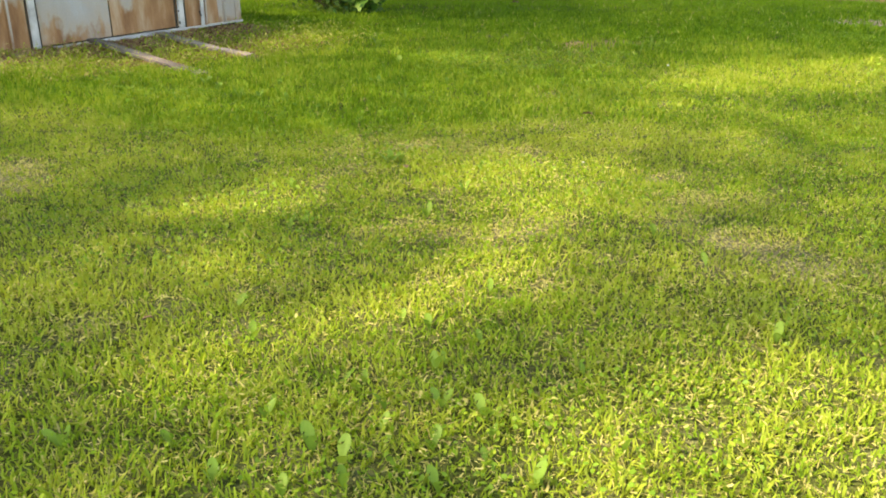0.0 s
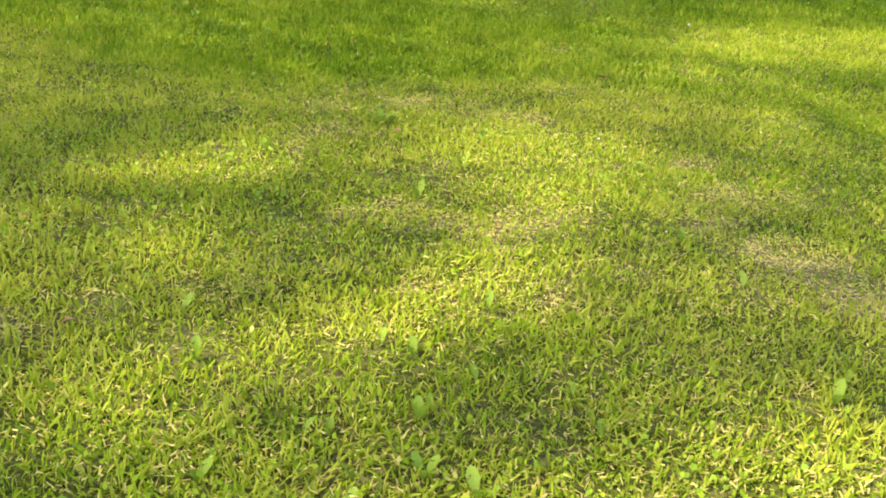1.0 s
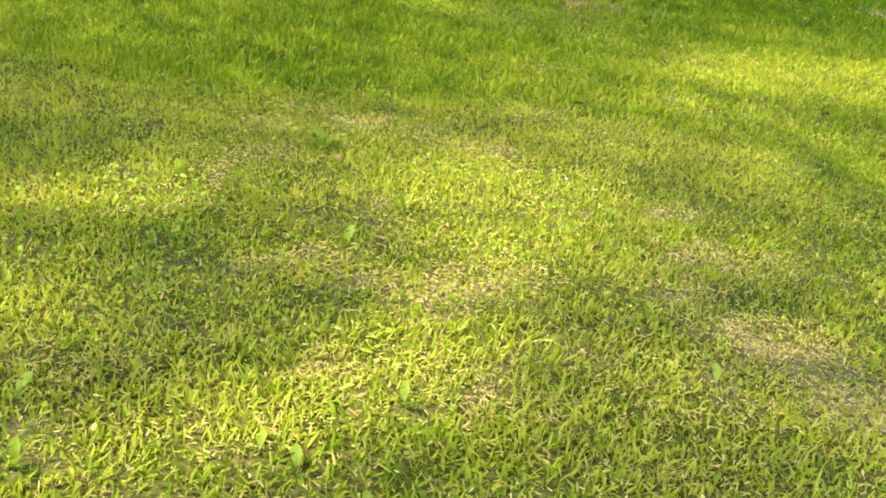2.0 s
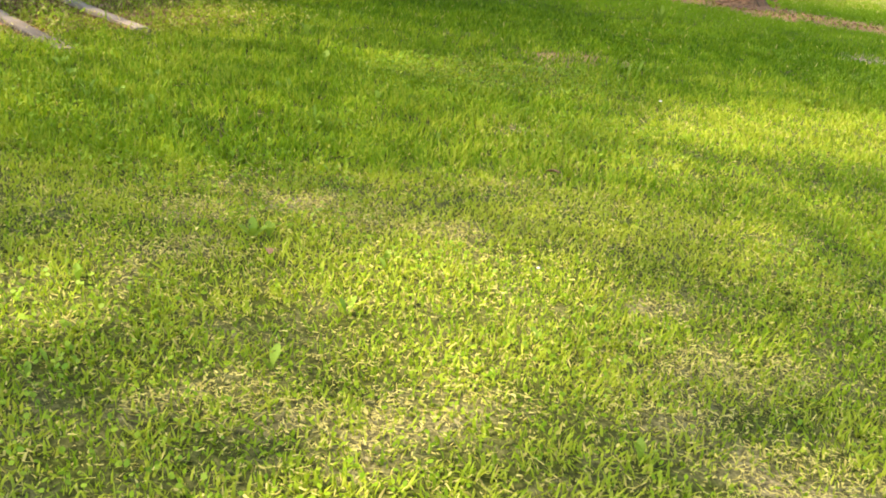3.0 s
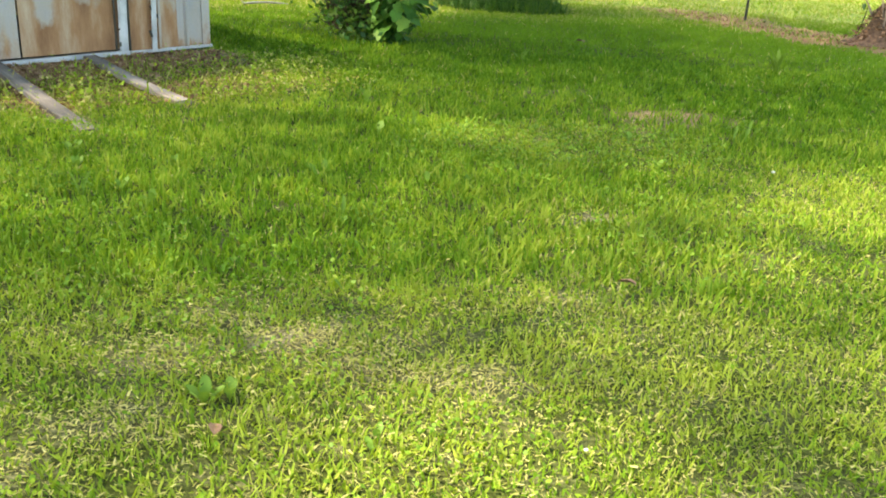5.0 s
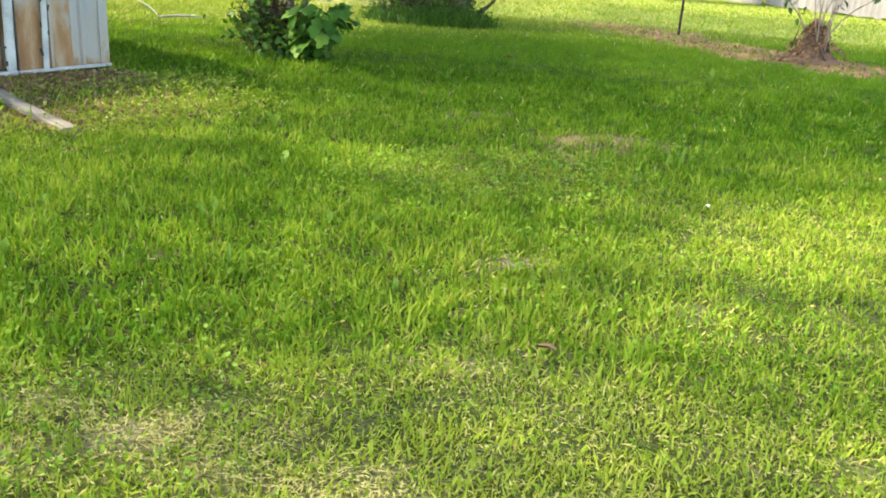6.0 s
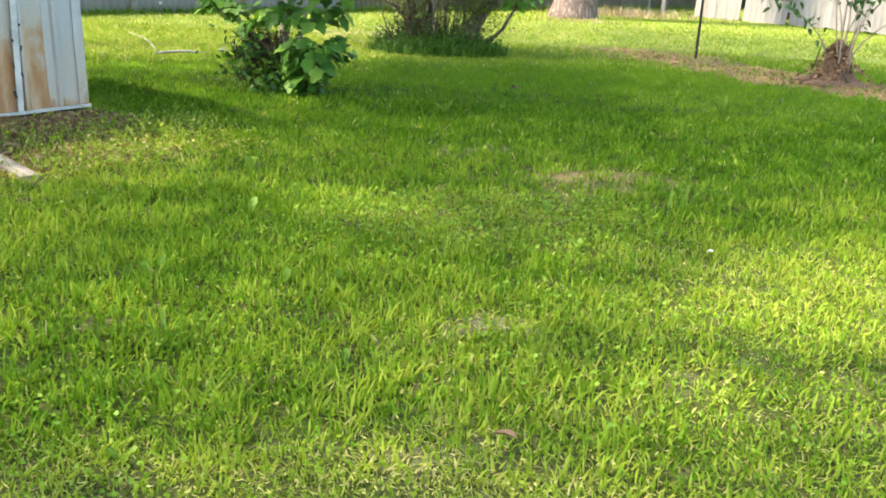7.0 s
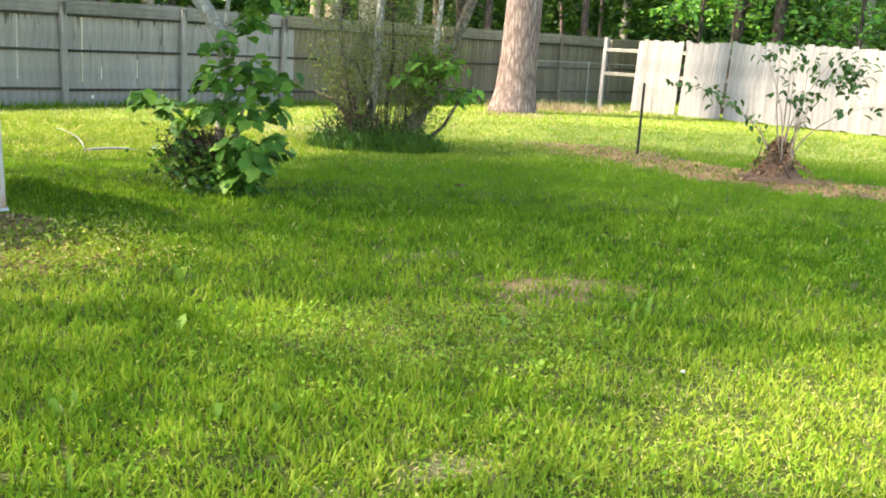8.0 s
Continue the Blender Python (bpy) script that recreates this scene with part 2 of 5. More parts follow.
# near-black for shed timbers and paint chips; on the door seams it paints shadow
SHADOW_GAP = make_plain("dark_timber_gap_shade", (0.05, 0.042, 0.035), 0.9, 0.4, 12.0)
BLACK_IRON = make_plain("black_iron", (0.02, 0.02, 0.02), 0.6, 0.3, 50.0)
MULCH = make_plain("dark_root_soil", (0.10, 0.056, 0.036), 0.95, 0.6, 28.0)
GALV = make_plain("galvanised_wire", (0.20, 0.20, 0.19), 0.55, 0.2, 30.0, 0.6)
WHITE_BIT = make_plain("pale_pebble", (0.42, 0.40, 0.35), 0.8, 0.2, 60.0)
ROOF = make_plain("grey_roof_steel", (0.42, 0.43, 0.44), 0.5, 0.15, 6.0)


# ---- building helpers ----
def obj(name, verts, faces, mat, parent=None, label="", smooth=False):
    me = bpy.data.meshes.new(name)
    me.from_pydata([tuple(v) for v in verts], [], faces)
    me.materials.append(mat)
    if smooth:
        me.shade_smooth()
    ob = new(name, me)
    if parent:
        ob.parent = parent
    if label:
        ob["label"] = label
    return ob


def part(name, bm, mat, parent=None, label="", smooth=False):
    me = bpy.data.meshes.new(name)
    bm.to_mesh(me)
    bm.free()
    me.materials.append(mat)
    if smooth:
        me.shade_smooth()
    ob = new(name, me)
    if parent:
        ob.parent = parent
    if label:
        ob["label"] = label
    return ob


def share(ob, name, m, parent=None):
    """Another piece on the same mesh."""
    o = new(name, ob.data)
    o.parent = parent
    o.matrix_local = m
    return o


def empty(name, m, label, category, group="", kind=""):
    e = new(name)
    e.matrix_world = m
    return tagged(e, label, category, group, kind)


def board(bm, size, m=Matrix(), bevel=0.004):
    """A board of that size, standing on its base centre, edges eased."""
    r = bmesh.ops.create_cube(bm, size=1.0, matrix=m @ Matrix.Translation((0, 0, size[2] / 2)) @ Matrix.Diagonal((*size, 1)))
    if bevel:
        es = {e for v in r["verts"] for e in v.link_edges}
        bmesh.ops.bevel(bm, geom=list(es), offset=bevel, segments=1, affect="EDGES")


def tube(bm, points, radii, sides=8, wobble=0.0, seed=0):
    """A tapered limb along points."""
    r = random.Random(seed)
    rings, up = [], Vector((0.31, 0.17, 0.93))
    for i, (p, rad) in enumerate(zip(points, radii)):
        p = Vector(p)
        a, c = Vector(points[max(i - 1, 0)]), Vector(points[min(i + 1, len(points) - 1)])
        d = (c - a).normalized()
        u = d.cross(Vector((1, 0, 0)) if abs(d.x) < 0.8 else Vector((0, 1, 0))).normalized()
        w = d.cross(u)
        ring = []
        for k in range(sides):
            t = 2 * math.pi * k / sides
            q = rad * (1 + wobble * (r.random() - 0.5))
            ring.append(bm.verts.new(p + u * math.cos(t) * q + w * math.sin(t) * q))
        rings.append(ring)
    for a, c in zip(rings, rings[1:]):
        for k in range(sides):
            bm.faces.new((a[k], a[(k + 1) % sides], c[(k + 1) % sides], c[k]))
    bm.faces.new(rings[0][::-1])
    bm.faces.new(rings[-1])


def curve_points(a, b, bend=(0, 0, 0), n=6):
    a, b, bend = Vector(a), Vector(b), Vector(bend)
    return [a.lerp(b, t) + bend * (4 * t * (1 - t)) for t in (i / (n - 1) for i in range(n))]


def soup(name, verts, tone, per, faces_of, mat, parent=None):
    """Many small leaves as one mesh: verts (n, per, 3), one tone each, the faces of one leaf as index lists of equal length."""
    n = len(verts)
    me = bpy.data.meshes.new(name)
    me.vertices.add(n * per)
    me.vertices.foreach_set("co", np.ascontiguousarray(verts, dtype=np.float32).ravel())
    loops, starts, at = [], [], 0
    base = np.arange(n, dtype=np.int32)[:, None] * per
    per_leaf = sum(len(f) for f in faces_of)
    idx = np.concatenate([base + np.array(f, dtype=np.int32)[None, :] for f in faces_of], axis=1)
    off = np.cumsum([0] + [len(f) for f in faces_of])[:-1]
    st = (np.arange(n, dtype=np.int32)[:, None] * per_leaf + off[None, :]).ravel()
    me.loops.add(n * per_leaf)
    me.loops.foreach_set("vertex_index", idx.astype(np.int32).ravel())
    me.polygons.add(len(st))
    me.polygons.foreach_set("loop_start", st.astype(np.int32))
    a = me.attributes.new("tone", "FLOAT", "POINT")
    a.data.foreach_set("value", np.repeat(np.asarray(tone, dtype=np.float32), per))
    me.update(calc_edges=True)
    me.validate()
    me.materials.append(mat)
    ob = new(name, me)
    ob.parent = parent
    return ob


def unit(v):
    return v / np.maximum(np.linalg.norm(v, axis=-1, keepdims=True), 1e-9)


def leaf_cards(centres, size, spread=1.0, droop=0.0):
    """A pointed folded leaf at each centre, turned at random."""
    n = len(centres)
    d = rng.normal(size=(n, 3))
    d[:, 2] = d[:, 2] * 0.5 - droop
    d = unit(d)
    u = unit(np.cross(d, rng.normal(size=(n, 3))))
    w = np.cross(d, u)
    s = np.asarray(size)[:, None] * np.ones((n, 1))
    wide = 0.30 * spread
    base, tip = centres - d * s * 0.5, centres + d * s * 0.5
    l = centres + u * s * wide + w * s * 0.10
    r = centres - u * s * wide + w * s * 0.10
    return np.stack([base, l, tip, r], axis=1)


LEAF_FACES = [(0, 1, 2), (0, 2, 3)]


def value_noise(x, y, scale, seed):
    """Smooth noise 0 to 1 over the plan."""
    g = np.random.default_rng(seed).random((64, 64))
    fx, fy = x / scale, y / scale
    ix, iy = np.floor(fx).astype(int), np.floor(fy).astype(int)
    tx, ty = fx - ix, fy - iy
    tx, ty = tx * tx * (3 - 2 * tx), ty * ty * (3 - 2 * ty)
    a, b = g[ix % 64, iy % 64], g[(ix + 1) % 64, iy % 64]
    c, d = g[ix % 64, (iy + 1) % 64], g[(ix + 1) % 64, (iy + 1) % 64]
    return (a * (1 - tx) + b * tx) * (1 - ty) + (c * (1 - tx) + d * tx) * ty


def inside(x, y, poly):
    res = np.zeros(np.shape(x), bool)
    for (x0, y0), (x1, y1) in zip(poly, poly[1:] + poly[:1]):
        cross = (y0 > y) != (y1 > y)
        res ^= cross & (x < (x1 - x0) * (y - y0) / (y1 - y0 + 1e-12) + x0)
    return res


# ---- plan of the lawn ----
BARE = [  # x, y, radius x, radius y, strength of worn spots
    (1.48, 9.5, 0.48, 0.42, 0.82), (0.97, 7.0, 0.16, 0.14, 0.6), (0.92, 6.9, 0.22, 0.14, 0.4), (-0.07, 5.22, 0.38, 0.17, 0.75), (0.18, 5.17, 0.20, 0.11, 0.6), (0.42, 5.03, 0.24, 0.11, 0.8), (-0.24, 4.51, 0.22, 0.11, 0.8), (-0.35, 4.18, 0.15, 0.10, 0.5),
    (-0.4, 5.02, 0.26, 0.14, 0.5), (1.42, 4.05, 0.25, 0.15, 0.6), (1.5, 3.45, 0.22, 0.16, 0.5), (1.66, 3.15, 0.36, 0.22, 0.45), (1.2, 3.69, 0.16, 0.10, 0.4), (0.43, 3.5, 0.20, 0.13, 0.6), (0.04, 3.6, 0.10, 0.14, 0.5),
    (-0.14, 3.46, 0.20, 0.10, 0.4), (0.17, 2.9, 0.12, 0.09, 0.55), (0.59, 2.93, 0.18, 0.12, 0.65), (-0.42, 2.8, 0.15, 0.10, 0.5), (-0.92, 2.44, 0.15, 0.10, 0.45), (-0.74, 2.65, 0.10, 0.07, 0.55), (-2.1, 4.3, 0.35, 0.40, 0.75),
    (0.8, 3.65, 0.14, 0.10, 0.45), (1.34, 4.48, 0.15, 0.10, 0.45), (0.86, 5.86, 0.20, 0.12, 0.5), (1.05, 5.95, 0.12, 0.08, 0.5), (0.75, 10.4, 0.45, 0.25, 0.4), (4.9, 11.7, 0.7, 0.5, 0.9),
    (-1.75, 9.6, 0.35, 0.45, 0.6), (-1.5, 19.2, 1.1, 0.9, 0.7), (-1.75, 18.0, 0.45, 0.35, 0.8), (0.85, 13.6, 0.4, 0.3, 0.3),
]
SHED_X, SHED_Y, SHED_TURN = -2.30, 10.50, 52.0
SHED_W, SHED_D, SHED_H = 3.1, 2.5, 1.85


def shed_local(x, y):
    """Plan coordinates along (negative to the left) and behind the shed's front."""
    c, s = math.cos(radians(SHED_TURN)), math.sin(radians(SHED_TURN))
    return (x - SHED_X) * c + (y - SHED_Y) * s, -(x - SHED_X) * s + (y - SHED_Y) * c


def shed_world(lx, ly):
    c, s = math.cos(radians(SHED_TURN)), math.sin(radians(SHED_TURN))
    return SHED_X + lx * c - ly * s, SHED_Y + lx * s + ly * c


RAMPS = [((-3.42, 9.06), (-1.94, 7.63)), ((-2.98, 9.66), (-1.77, 8.61))]  # plan of the two ramp boards
STRIP = [(2.4, 18.7), (3.2, 17.6), (4.0, 16.4), (4.7, 15.5), (5.5, 15.1), (6.6, 14.8), (8.5, 14.4)]


def strip_distance(x, y):
    best = np.full(np.shape(x), 1e9)
    for (x0, y0), (x1, y1) in zip(STRIP, STRIP[1:]):
        t = np.clip(((x - x0) * (x1 - x0) + (y - y0) * (y1 - y0)) / ((x1 - x0) ** 2 + (y1 - y0) ** 2), 0, 1)
        best = np.minimum(best, np.hypot(x - x0 - t * (x1 - x0), y - y0 - t * (y1 - y0)))
    return best


def bareness(x, y):
    x, y = np.asarray(x, float), np.asarray(y, float)
    v = np.zeros(np.shape(x))
    wob = (value_noise(x, y, 0.22, 3) - 0.5) * 0.9 + (value_noise(x, y, 0.06, 4) - 0.5) * 0.8
    patchy = np.clip(value_noise(x + 30, y + 30, 0.075, 8) * 1.7 - 0.1, 0.3, 1.1)
    for cx, cy, rx, ry, s in BARE:
        d = np.hypot((x - cx) / rx, (y - cy) / ry) + wob
        v = np.maximum(v, (s * patchy if cy < 7.5 else s) * np.clip((1.25 - d) / 0.8, 0, 1))
    lx, ly = shed_local(x, y)
    front = (0.7 + 0.3 * (ly > -0.42)) * np.clip((np.interp(lx, [-0.8, -0.15], [1.15, 0.5]) + ly + wob * 0.4) / 0.3, 0, 1) * (ly < 0.1) * (lx > -3.3) * np.clip((0.35 - lx) / 0.3, 0, 1)
    v = np.maximum(v, np.where(ly > -0.5, 0.95, 0.62) * front)
    for (ax, ay), (bx, by) in RAMPS:
        t = np.clip(((x - ax) * (bx - ax) + (y - ay) * (by - ay)) / ((bx - ax) ** 2 + (by - ay) ** 2), 0, 1)
        v = np.maximum(v, np.where(t > 0.86, 0.3, 0.97) * np.clip((0.17 - np.hypot(x - ax - t * (bx - ax), y - ay - t * (by - ay))) / 0.08, 0, 1))
    d = strip_distance(x, y) / 0.75 + wob * 0.8
    return np.maximum(v, np.clip((1.2 - d) / 0.4, 0, 1))


def tallness(x, y):
    """0 where the lawn is short and thatchy, 1 where it is long and lush."""
    edge = 5.35 + 0.25 * np.sin(x * 1.7) + (value_noise(x, y, 0.6, 5) - 0.5) * 0.7 + np.where(x > 1.3, (x - 1.3) * 0.1, 0)
    t = np.clip((y - edge) / 0.5, 0, 1) * (1 - 0.75 * np.clip(1.3 - np.hypot((x - 0.85) / 0.8, (y - 8.5) / 0.6), 0, 1))
    t = t * (1 - 0.55 * np.clip((x - 1.2) / 0.5, 0, 1) * np.clip((8.6 - y) / 0.5, 0, 1))
    return t * np.clip(np.hypot((x + 2.7) / 1.3, (y - 9.3) / 1.5) - 0.5, 0.15, 1)


# the added crowns are left open here, so that sun patches fall
PATCHES = [
    [(-0.62, 1.95), (-0.51, 2.2), (-0.3, 2.5), (-0.13, 2.85), (0.08, 2.98), (0.2, 3.25), (0.36, 3.48), (0.47, 3.7), (0.28, 3.95), (0.17, 4.3), (0.22, 4.65), (0.48, 4.92), (0.85, 4.85), (1.22, 4.95),
     (1.18, 4.6), (0.92, 4.3), (1.08, 4.1), (0.98, 3.85), (0.85, 3.6), (0.68, 3.3), (0.6, 2.9), (0.42, 2.65), (0.15, 2.52), (-0.05, 2.42), (-0.24, 2.25), (-0.36, 2.05), (-0.5, 1.88)],
    [(0.35, 1.4), (0.55, 1.95), (0.75, 2.1), (0.9, 2.2), (1.2, 2.3), (1.6, 2.3), (2.2, 1.8), (1.5, 0.9), (0.5, 0.9)],
    [(-1.2, 3.72), (-0.87, 4.03), (-0.6, 4.18), (-0.34, 4.05), (-0.45, 3.86), (-0.72, 3.75), (-1.05, 3.6)],
    [(-0.53, 8.6), (-0.27, 8.95), (0.05, 8.88), (0.5, 8.74), (0.68, 8.45), (0.3, 8.26), (-0.1, 8.32), (-0.4, 8.38)],
    [(1.2, 5.6), (1.45, 6.25), (1.65, 7.2), (1.82, 7.7), (2.15, 8.2), (2.5, 8.5), (3.59, 8.6), (5.0, 9.0), (5.2, 8.0), (3.3, 7.1), (2.74, 6.98), (2.4, 6.75), (2.05, 6.35), (1.7, 5.95), (1.45, 5.7)],
]
FAR_EDGE = [(-30, 12.6), (-4.06, 13.4), (-2.7, 13.8), (-1.3, 15.0), (0.4, 18.0), (2.3, 19.4), (4.5, 19.2), (5.7, 18.3), (7.0, 17.4), (30, 12.0)]


def sunlit(x, y):
    """True where the sun reaches the lawn."""
    far = y + np.interp(x, [-2.2, -1.2], [0.45, -0.35]) > np.interp(x, [p[0] for p in FAR_EDGE], [p[1] for p in FAR_EDGE])
    res = far.copy()
    for p in PATCHES:
        res = res | inside(x, y, p)
    return res


# ---- ground ----
def build_ground():
    xs = np.unique(np.concatenate([np.linspace(-400, -30, 12), np.linspace(-30, -7, 24), np.arange(-7, 10, 0.14), np.linspace(10, 40, 24), np.linspace(40, 400, 12)]))
    ys = np.unique(np.concatenate([np.linspace(-400, -20, 12), np.linspace(-20, 0, 20), np.arange(0, 21, 0.14), np.linspace(21, 60, 40), np.linspace(60, 400, 12)]))
    X, Y = np.meshgrid(xs, ys)
    Z = ground_z(X, Y)
    nx, ny = len(xs), len(ys)
    i = np.arange(nx * ny).reshape(ny, nx)
    quads = np.stack([i[:-1, :-1], i[:-1, 1:], i[1:, 1:], i[1:, :-1]], axis=-1).reshape(-1, 4)
    me = bpy.data.meshes.new("ground")
    me.vertices.add(nx * ny)
    me.vertices.foreach_set("co", np.stack([X, Y, Z], axis=-1).astype(np.float32).ravel())
    me.loops.add(len(quads) * 4)
    me.loops.foreach_set("vertex_index", quads.astype(np.int32).ravel())
    me.polygons.add(len(quads))
    me.polygons.foreach_set("loop_start", np.arange(0, len(quads) * 4, 4, dtype=np.int32))
    a = me.attributes.new("bare", "FLOAT", "POINT")
    short = 0.07 * (1 - tallness(X, Y)) * (Y < 12) * (Y > 1.5) * (np.abs(X) < 5)
    a.data.foreach_set("value", np.maximum(bareness(X, Y), short).astype(np.float32).ravel())
    e = me.attributes.new("earth", "FLOAT", "POINT")
    e.data.foreach_set("value", np.clip(np.maximum((1.6 - strip_distance(X, Y)) / 0.6, np.maximum((1.6 - np.hypot(X + 2.9, Y - 9.4)) / 0.6, np.clip((1.2 - np.hypot(X - 1.5, Y - 9.6)) / 0.6, 0, 0.65))), 0, 1).astype(np.float32).ravel())
    w = me.attributes.new("sward", "FLOAT", "POINT")
    w.data.foreach_set("value", np.clip((Y - 14.0) / 5.0, 0, 1).astype(np.float32).ravel())
    me.update(calc_edges=True)
    me.materials.append(SOIL)
    me.shade_smooth()
    tagged(new("ground", me), "thatchy lawn soil with worn tan spots", "ground", "", "structure")


def ground_z(x, y):
    lx, ly = shed_local(x, y)
    bank = np.clip((ly + 0.5) / 0.4, 0, 1) * np.clip((SHED_D + 0.4 - ly) / 0.4, 0, 1) * np.clip((0.4 - lx) / 0.35, 0, 1) * np.clip((lx + SHED_W + 0.4) / 0.4, 0, 1)
    return (value_noise(x, y, 0.9, 11) - 0.5) * 0.03 + (value_noise(x, y, 3.1, 12) - 0.5) * 0.04 + 0.055 * bank


build_ground()


# ---- metal shed with two ramp boards ----
def ribbed_panel(x0, x1, z0, z1, ribs, y=0.0, depth=0.022, thick=0.012):
    """Sheet steel with raised ribs at the given x, seen from -y."""
    prof = [(x0, y)]
    for r in sorted(ribs):
        prof += [(r - 0.022, y), (r - 0.012, y - depth), (r + 0.012, y - depth), (r + 0.022, y)]
    prof.append((x1, y))
    verts, faces = [], []
    zs = [z0, z0 + 0.02, (z0 + z1) / 2, z1]
    n = len(prof)
    for back in (0, thick):
        for z in zs:
            verts += [(px, py + back, z) for px, py in prof]
    m = n * len(zs)
    for k in range(len(zs) - 1):
        for i in range(n - 1):
            a = k * n + i
            faces.append((a, a + 1, a + n + 1, a + n))
            faces.append((m + a, m + a + n, m + a + n + 1, m + a + 1))
    for i in range(n - 1):
        faces.append((i, m + i, m + i + 1, i + 1))
        t = (len(zs) - 1) * n + i
        faces.append((t, t + 1, m + t + 1, m + t))
    for k in range(len(zs) - 1):
        a = k * n
        faces.append((a, a + n, m + a + n, m + a))
        a = k * n + n - 1
        faces.append((a, m + a, m + a + n, a + n))
    return verts, faces


def build_shed():
    m = pose(SHED_X, SHED_Y, 0.095, 0, 0, SHED_TURN) @ pose(0, 0, 0, 0, -2.0, 0)
    shed = empty("shed", m, "pale grey-blue sheet metal garden shed, rusting along its lower edge", "shed")
    W, D, H = SHED_W, SHED_D, SHED_H
    v, f = ribbed_panel(-0.74, -0.30, 0.03, H, [-0.47])
    obj("wall_panel", v, f, STEEL, shed, "ribbed sheet steel with brown rust stains")
    v, f = ribbed_panel(-0.298, 0, 0.03, H, [-0.22])
    obj("wall_panel", v, f, CLEAN_STEEL, shed, "pale grey-blue sheet steel, rust at its foot only")
    v, f = ribbed_panel(-W, -2.37, 0.03, H, [-2.86, -2.62])
    obj("wall_panel", v, f, STEEL, shed)
    for a, b in ((-1.572, -0.79), (-2.34, -1.588)):
        door = obj("door", *ribbed_panel(a, b, 0.055, H - 0.1, [], y=0.018), STEEL if a > -1.58 else DOOR_STEEL, shed, "flat sliding sheet steel door with orange rust at the foot")
        bm = bmesh.new()
        board(bm, (0.025, 0.03, 0.14), pose(-1.52 if a > -1.58 else -1.64, 0.005, 0.95))
        part("handle", bm, BLACK_IRON, door)
    for x in (-0.765, -2.37):
        bm = bmesh.new()
        board(bm, (0.075, 0.03, H - 0.02), pose(x - 0.02, -0.017, 0.022, 0, 1.2 if x > -1 else 0, 0), 0.012)
        part("jamb_cover", bm, WHITE_STEEL, shed, "white folded steel strip beside the door")
    bm = bmesh.new()
    board(bm, (0.045, 0.012, H - 0.05), pose(-0.53, -0.034, 0.035, 0, 1.9, 0), 0.004)
    part("loose_strip", bm, WHITE_STEEL, shed, "loose white steel strip over a seam")
    r = random.Random(12)
    for i in range(16):
        bm = bmesh.new()
        x, z = (-0.53 + r.choice((-0.026, 0.026)), r.uniform(0.06, 0.9)) if i < 9 else (-0.785 + r.choice((-0.04, 0.04)), r.uniform(0.06, 0.9))
        board(bm, (r.uniform(0.008, 0.02), 0.004, r.uniform(0.015, 0.06)), pose(x + z * 0.033 * (i < 9), -0.041, z, 0, r.uniform(-20, 20), 0), 0.001)
        part("rust_chip", bm, SHADOW_GAP, shed, "dark chip where the paint has flaked")
    # solid dark strips painted as the shadow gaps beside the door strips
    for x in (-0.845, -0.730, -2.44, -2.345):
        bm = bmesh.new()
        board(bm, (0.010, 0.02, H - 0.1), pose(x, -0.012, 0.04), 0.001)
        part("seam", bm, SHADOW_GAP, shed, "dark strip painted as the shadow gap beside the door strip")
    for x in (-0.47, -0.22, -2.62, -2.86):
        bm = bmesh.new()
        board(bm, (0.022, 0.006, H - 0.06), pose(x, -0.026, 0.04), 0.002)
        part("rib_cap", bm, CLEAN_STEEL, shed)
    for x in (-0.012, -W + 0.012):
        bm = bmesh.new()
        board(bm, (0.075, 0.012, H - 0.02), pose(x - (0.03 if x > -1 else -0.03), -0.010, 0.02), 0.004)
        board(bm, (0.012, 0.075, H - 0.02), pose(x + (0.004 if x > -1 else -0.004), 0.03, 0.02), 0.004)
        part("corner_trim", bm, CLEAN_STEEL, shed)
    bm = bmesh.new()
    board(bm, (1.70, 0.05, 0.034), pose(-1.60, -0.022, 0.012), 0.004)
    part("door_track", bm, WHITE_STEEL, shed, "white steel bottom track")
    for x0, x1 in ((-0.735, 0.006), (-W - 0.006, -2.46)):
        bm = bmesh.new()
        board(bm, (x1 - x0, 0.03, 0.022), pose((x0 + x1) / 2, -0.012, 0.014), 0.003)
        part("bottom_rail", bm, WHITE_STEEL, shed)
    # other three sides
    v, f = ribbed_panel(-W, 0, 0.03, H, [-W + 0.25 * i for i in range(1, 12)])
    obj("wall_panel", [(-W - x, D - y, z) for x, y, z in v], f, STEEL, shed)
    for side in (0, 1):
        v, f = ribbed_panel(0.02, D - 0.02, 0.03, H, [0.25 * i for i in range(1, 10)])
        obj("wall_panel", [(-y, x, z) if side == 0 else (-W + y, D - x, z) for x, y, z in v], f, STEEL, shed)
    # gable roof, ridge along the front
    for s in (0, 1):
        run = D / 2 + 0.12
        v = []
        for x in np.linspace(-W - 0.06, 0.06, 26):
            bumpz = 0.012 if int(round((x + W + 0.06) / (W + 0.12) * 25)) % 2 else 0
            for t in (0, 1):
                y = -0.10 + run * t if s == 0 else D + 0.10 - run * t
                z = H - 0.02 + 0.38 * t + bumpz
                v += [(x, y, z), (x, y, z + 0.012)]
        f = []
        for i in range(25):
            a, b = i * 4, i * 4 + 4
            f += [(a, b, b + 2, a + 2), (a + 1, a + 3, b + 3, b + 1), (a, a + 1, b + 1, b), (a + 2, b + 2, b + 3, a + 3)]
        f += [(0, 2, 3, 1), (100, 101, 103, 102)]
